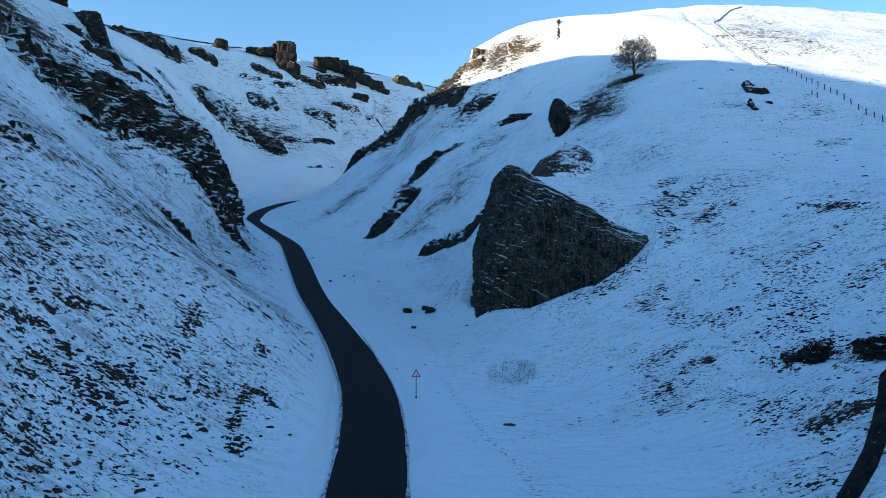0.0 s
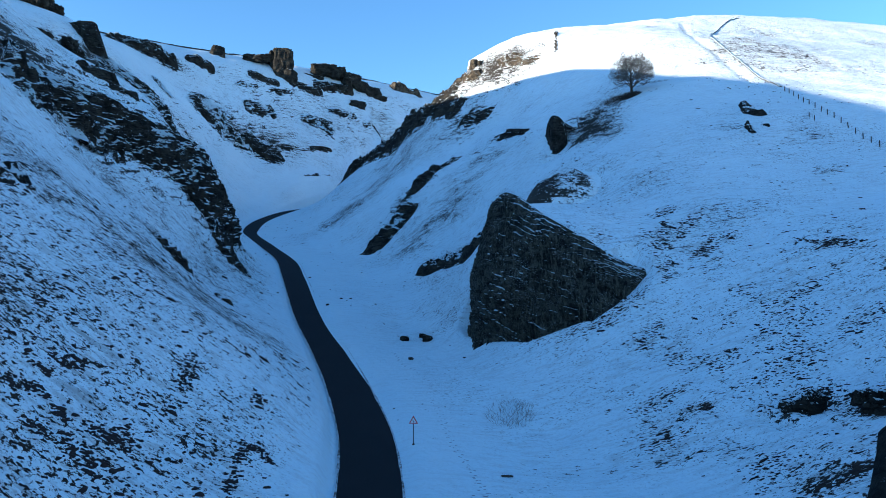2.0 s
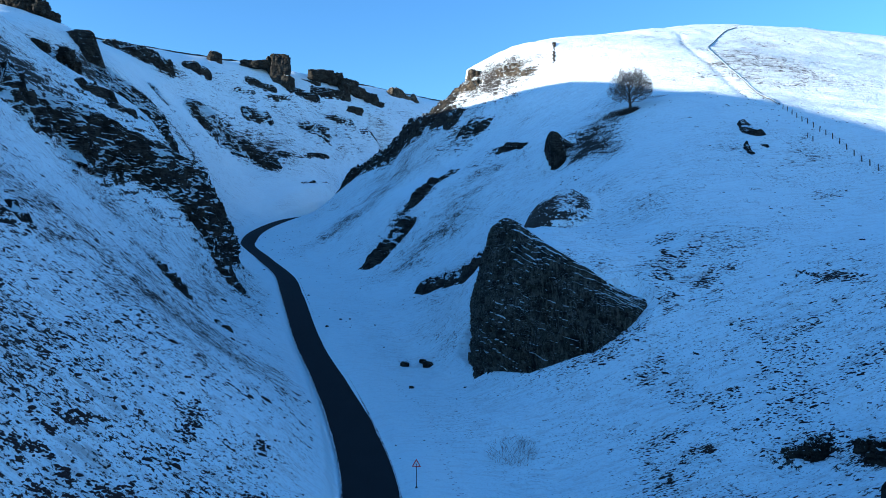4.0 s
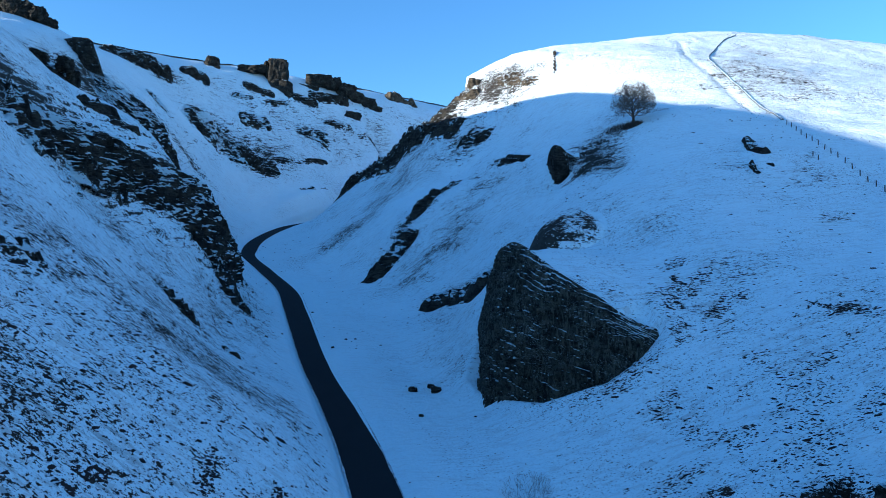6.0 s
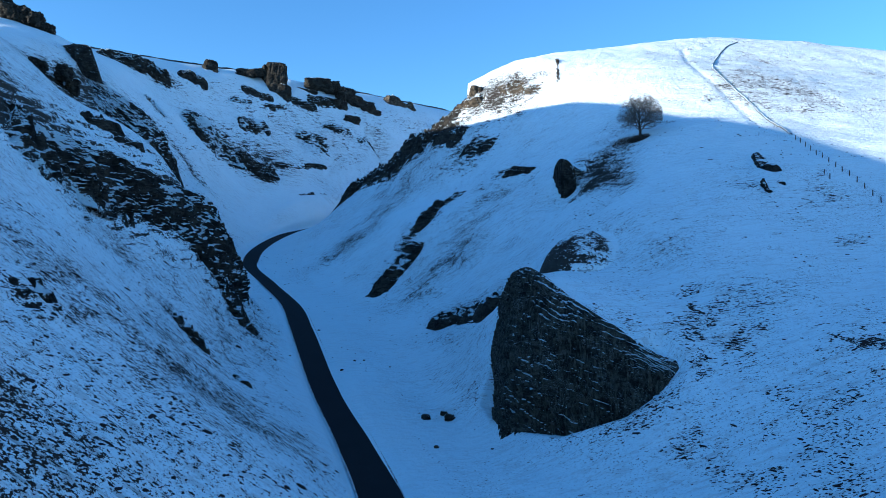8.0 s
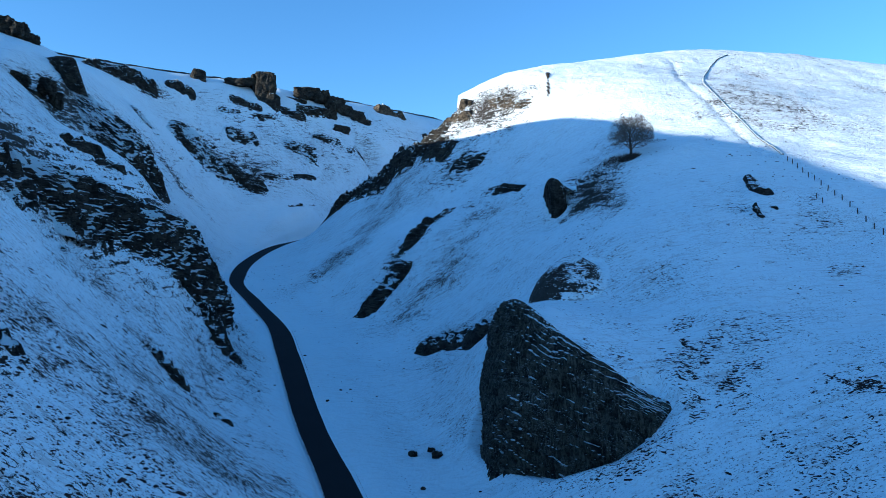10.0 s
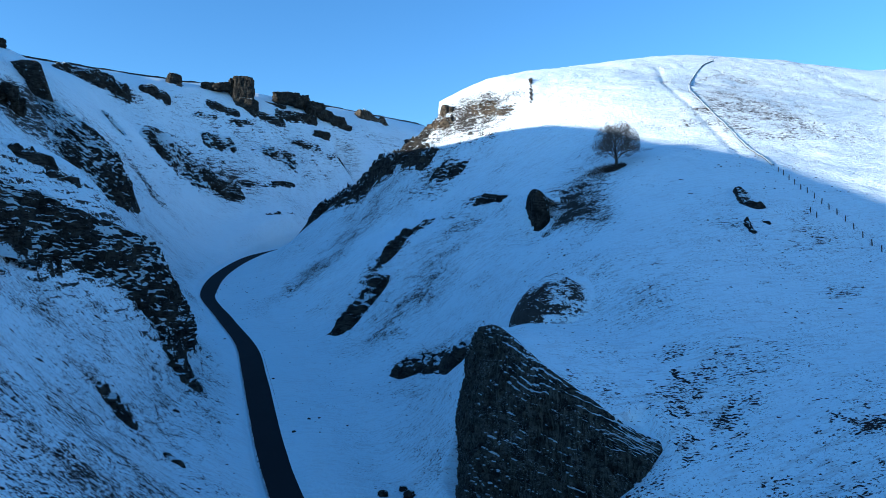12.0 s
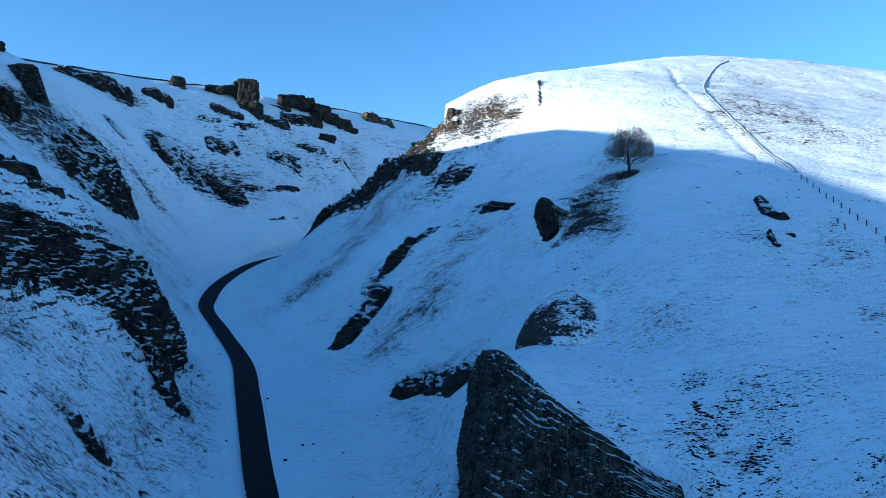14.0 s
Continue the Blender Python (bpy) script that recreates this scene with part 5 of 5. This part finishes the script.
dry_wall([(-60, 512), (-37, 529), (-20, 542), (-4, 556), (14, 570)], 0.8, 0.9, 103, "dark dry-stone wall along the skyline")


# ---- tussocks: dark clumps of dead grass that stand out of the snow ----
def tussocks():
    rnd = np.random.default_rng(12)
    # the western slope: crowded everywhere, thicker in drifts
    n = 60000
    x, y = rnd.uniform(-62, -8, n), rnd.uniform(38, 150, n)
    keep = rnd.random(n) < np.clip((bareness(x, y) - 0.20) * 0.95, 0, 1) * np.clip(0.26 + 1.7 * fbm(x, y, 5, 4, 91, 0.65), 0.03, 1) * (1 - 0.6 * smooth(75, 120, y))
    x, y = x[keep], y[keep]
    size = rnd.gamma(1.8, 0.020, len(x)) + 0.024
    # the eastern slope: clusters, and a thin scatter between them
    n = 2600
    ex, ey = rnd.uniform(8, 64, n), rnd.uniform(44, 130, n)
    keep = rnd.random(n) < np.clip(0.12 + 0.5 * fbm(ex, ey, 14, 3, 93), 0, 1) * smooth(6, 22, ex - 0.05 * ey)
    x, y = np.concatenate([x, ex[keep]]), np.concatenate([y, ey[keep]])
    size = np.concatenate([size, rnd.gamma(1.5, 0.017, keep.sum()) + 0.024])
    for cx, cy, hx, hy, count in ((33.2, 104.2, 3.4, 2.4, 170), (36.3, 98.2, 1.6, 1.0, 46), (39, 100.5, 2.6, 1.8, 80), (35.5, 113.5, 3, 2.2, 70), (37.5, 107.5, 2.4, 2, 50),
                                  (30.5, 101, 2.2, 2.5, 40), (25.1, 86.8, 2.2, 1.6, 100), (27.1, 80.8, 1.6, 3.2, 90), (22.5, 75.1, 2.6, 1.5, 140), (24.8, 70.6, 1.5, 0.6, 60), (32.7, 83, 1.0, 0.5, 24),
                                  (30.1, 77, 2.3, 1.5, 110), (35.1, 72.4, 4.2, 3.4, 260), (34.8, 66.6, 2.6, 2.0, 130), (43.8, 74.6, 3.4, 2.2, 140), (37.3, 62.9, 2.6, 2.0, 190), (20.4, 67.3, 1.4, 1.5, 60),
                                  (26.3, 58.3, 2.6, 2.6, 110), (27.5, 52.7, 1.5, 1.1, 60), (30.6, 52.7, 1.7, 0.9, 70), (20.6, 91.8, 3.2, 1.4, 90), (23, 91.4, 2.8, 1.2, 60), (25.5, 93.0, 2.8, 1.8, 34),
                                  (30.0, 96, 1.6, 2.2, 34), (48.8, 91, 2.0, 1.3, 70), (50.5, 88.5, 1.2, 1.7, 34), (38, 80, 5, 2.2, 120), (36, 76.5, 4, 1.2, 90), (41, 83.5, 5, 1.2, 60), (40, 77.6, 3, 1.0, 60)):
        count = int(count * 1.4)
        a, r = rnd.uniform(0, 6.283, count), np.sqrt(rnd.random(count)) * rnd.uniform(0.5, 1.25, count)
        x = np.concatenate([x, cx + hx * r * np.cos(a)])
        y = np.concatenate([y, cy + hy * r * np.sin(a) + 0.2 * hx * r * np.cos(a)])
        size = np.concatenate([size, (rnd.gamma(1.5, 0.016, count) + 0.020) * (1 + (cy - 60) * 0.009)])
    # one tussock to a hand's breadth of ground, so that snow shows between them
    cell = np.floor(x / 0.36) * 100003 + np.floor(y / 0.42)
    _, first = np.unique(cell, return_index=True)
    x, y, size = x[first], y[first], size[first]
    # dark lines of heaped grass and peat
    for path, count, wide in ((((-22.5, 52.9), (-22.9, 50.8), (-22.4, 47.2)), 110, 0.45), (((-24.6, 50.6), (-23.4, 50.9), (-22, 51.4)), 60, 0.3), (((-24.6, 47.8), (-23.6, 48.6)), 50, 0.5),
                              (((-14.4, 58.8), (-15.4, 58.4), (-15.8, 56.8), (-15.6, 54.6), (-15.3, 52.4)), 150, 0.18), (((-15.3, 52.2), (-14.6, 51.0), (-14.2, 49.6)), 50, 0.3), (((-14.6, 58.8), (-13.4, 57.8)), 40, 0.2),
                              (((-21.9, 64.8), (-21.8, 62.4), (-21.4, 60.2)), 90, 0.35), (((-28.6, 50.2), (-27.8, 50.6)), 40, 0.3), (((-29.2, 52.2), (-28.4, 52.3)), 30, 0.2), (((-28.5, 54.0), (-27.4, 55.6)), 30, 0.25),
                              (((-16.4, 66.2), (-16.1, 64.2)), 40, 0.25), (((-29.6, 49.0), (-29, 49.6)), 30, 0.3), (((-26.4, 50.2), (-25.8, 49.9)), 26, 0.2), (((-27, 47.6), (-26.4, 47.7)), 24, 0.25),
                              (((-46, 117.5), (-42, 115), (-38.5, 112.5)), 160, 1.0), (((-48, 76), (-44, 73)), 110, 0.8), (((-44, 143.5), (-38, 143.8)), 120, 1.2),
                              (((33.6, 108.8), (33.2, 107.4), (33.9, 106.0)), 50, 0.14), (((46.5, 94), (49, 91), (52, 88)), 70, 0.3), (((31, 68), (36, 65)), 120, 0.9), (((36, 61), (41, 62)), 120, 0.8)):
        q = np.array(path, float)
        k = np.linspace(0, 1, len(q))
        f = rnd.random(count)
        x = np.concatenate([x, np.interp(f, k, q[:, 0]) + rnd.normal(0, wide * 1.25, count)])
        y = np.concatenate([y, np.interp(f, k, q[:, 1]) + rnd.normal(0, wide, count)])
        size = np.concatenate([size, rnd.uniform(0.035, 0.095, count)])
    u = np.abs(x - axis(y))
    ok = u > 4.2
    x, y, size = x[ok], y[ok], size[ok]
    z = surface(x, y)
    m = 7
    a = np.arange(m) * 2 * math.pi / m
    A = a[None, :] + rnd.uniform(0, 6.28, len(x))[:, None]
    rad = size[:, None] * rnd.uniform(0.3, 1.8, (len(x), m))
    turn = np.where(x < axis(y), rnd.normal(0.75, 0.3, len(x)), rnd.normal(-0.45, 0.28, len(x)))[:, None]
    wide = np.where(x < axis(y), 2.6, 3.0)[:, None]
    px, py = rad * np.cos(A) * wide, rad * np.sin(A) * np.where(x < axis(y), 0.9, 0.62)[:, None]
    px, py = px * np.cos(turn) - py * np.sin(turn), px * np.sin(turn) + py * np.cos(turn)
    ring = np.stack([x[:, None] + px, y[:, None] + py, surface(x[:, None] + px, y[:, None] + py) - 0.06], -1)
    mid = np.stack([x[:, None] + 0.7 * px, y[:, None] + 0.7 * py, ring[..., 2] * 0.7 + z[:, None] * 0.3 + 0.06 + size[:, None] * rnd.uniform(0.4, 1.2, (len(x), m))], -1)
    top = np.stack([x, y, z + size * 0.95], -1)[:, None, :]
    verts = np.concatenate([ring, mid, top], 1)
    nv = 2 * m + 1
    faces = []
    for k in range(m):
        k2 = (k + 1) % m
        faces += [(k, k2, m + k2), (k, m + k2, m + k), (m + k, m + k2, 2 * m)]
    F = (np.array(faces)[None] + (np.arange(len(x)) * nv)[:, None, None]).reshape(-1, 3)
    me = bpy.data.meshes.new("tussocks")
    V = verts.reshape(-1, 3)
    me.vertices.add(len(V))
    me.vertices.foreach_set("co", V.ravel())
    me.loops.add(F.size)
    me.loops.foreach_set("vertex_index", F.ravel())
    me.polygons.add(len(F))
    me.polygons.foreach_set("loop_start", np.arange(0, F.size, 3))
    me.update(calc_edges=True)
    me.materials.append(GRASS)
    tagged(new("tussocks", me), "dark tussocks of dead grass standing out of thin snow", "grass", kind="stuff")


tussocks()


# ---- loose stones and footprints ----
def scatter(name, label, category, mat, x, y, size, flat, seed, lift=0.0):
    """Many small lumps in one mesh, resting on the snow."""
    rnd = np.random.default_rng(seed)
    z = surface(x, y)
    m = 6
    A = (np.arange(m) * 2 * math.pi / m)[None, :] + rnd.uniform(0, 6.28, len(x))[:, None]
    rad = size[:, None] * rnd.uniform(0.7, 1.3, (len(x), m))
    rows = []
    for k, up in ((1.0, -0.25), (0.95, 0.35), (0.55, 0.8)):
        rows.append(np.stack([x[:, None] + k * rad * np.cos(A), y[:, None] + k * rad * np.sin(A) * 0.8, z[:, None] + lift + flat * size[:, None] * up * rnd.uniform(0.8, 1.2, (len(x), m))], -1))
    verts = np.concatenate(rows, 1)
    faces = []
    for r in range(2):
        for k in range(m):
            faces.append((r * m + k, r * m + (k + 1) % m, (r + 1) * m + (k + 1) % m, (r + 1) * m + k))
    faces += [(2 * m, 2 * m + 1, 2 * m + 2, 2 * m + 3), (2 * m, 2 * m + 3, 2 * m + 4, 2 * m + 5)]
    F = (np.array(faces)[None] + (np.arange(len(x)) * 3 * m)[:, None, None]).reshape(-1, 4)
    me = bpy.data.meshes.new(name)
    V = verts.reshape(-1, 3)
    me.vertices.add(len(V))
    me.vertices.foreach_set("co", V.ravel())
    me.loops.add(F.size)
    me.loops.foreach_set("vertex_index", F.ravel())
    me.polygons.add(len(F))
    me.polygons.foreach_set("loop_start", np.arange(0, F.size, 4))
    me.update(calc_edges=True)
    me.materials.append(mat)
    return tagged(new(name, me), label, category, kind="stuff")


rng = np.random.default_rng(77)
sx = np.concatenate([rng.uniform(-60, 60, 2400), rng.uniform(30, 95, 1200), rng.uniform(-80, 20, 900)])
sy = np.concatenate([rng.uniform(40, 180, 2400), rng.uniform(120, 200, 1200), rng.uniform(170, 300, 900)])
clump = fbm(sx, sy, 16, 4, 121, 0.7)
far = (np.abs(sx - axis(sy)) > 3.4) & (rng.random(len(sx)) < np.clip((clump - 0.02) * 1.6, 0, 0.6))
sx, sy = sx[far], sy[far]
scatter("stones", "small dark stones and turf clods lying in the snow", "stones", ROCK_FACE, sx, sy, rng.gamma(1.5, 0.04, len(sx)) + 0.05 + 0.0003 * sy, 0.8, 78)

TRODDEN = make_plain("trodden_snow", (0.40, 0.42, 0.45), 0.8, vary=0.1)
fx, fy = [], []
for line, sway in (([(-1.0, 92), (-0.5, 82), (1.0, 74), (2.2, 66), (4.5, 58), (6.0, 50), (7.0, 44)], 0.35), ([(0.2, 78), (1.6, 70), (3.2, 62), (5.4, 54), (6.6, 47)], 0.3),
                   ([(-7.0, 110), (-4.2, 100), (-1.0, 92)], 0.4), ([(9.5, 63), (7.0, 61), (5.0, 59)], 0.3)):
    s, p = resample(line, 0.62)
    side = np.where(np.arange(len(s)) % 2, 0.16, -0.16)
    fx.append(p[:, 0] + side + rng.normal(0, 0.12, len(s)) + sway * fbm(s, s * 0, 6, 2, 5))
    fy.append(p[:, 1] + rng.normal(0, 0.1, len(s)))
fx, fy = np.concatenate(fx), np.concatenate(fy)
scatter("footprints", "trodden footprints crossing the snowy valley floor", "footprints", TRODDEN, fx, fy, rng.uniform(0.10, 0.17, len(fx)), 0.12, 79, 0.0)
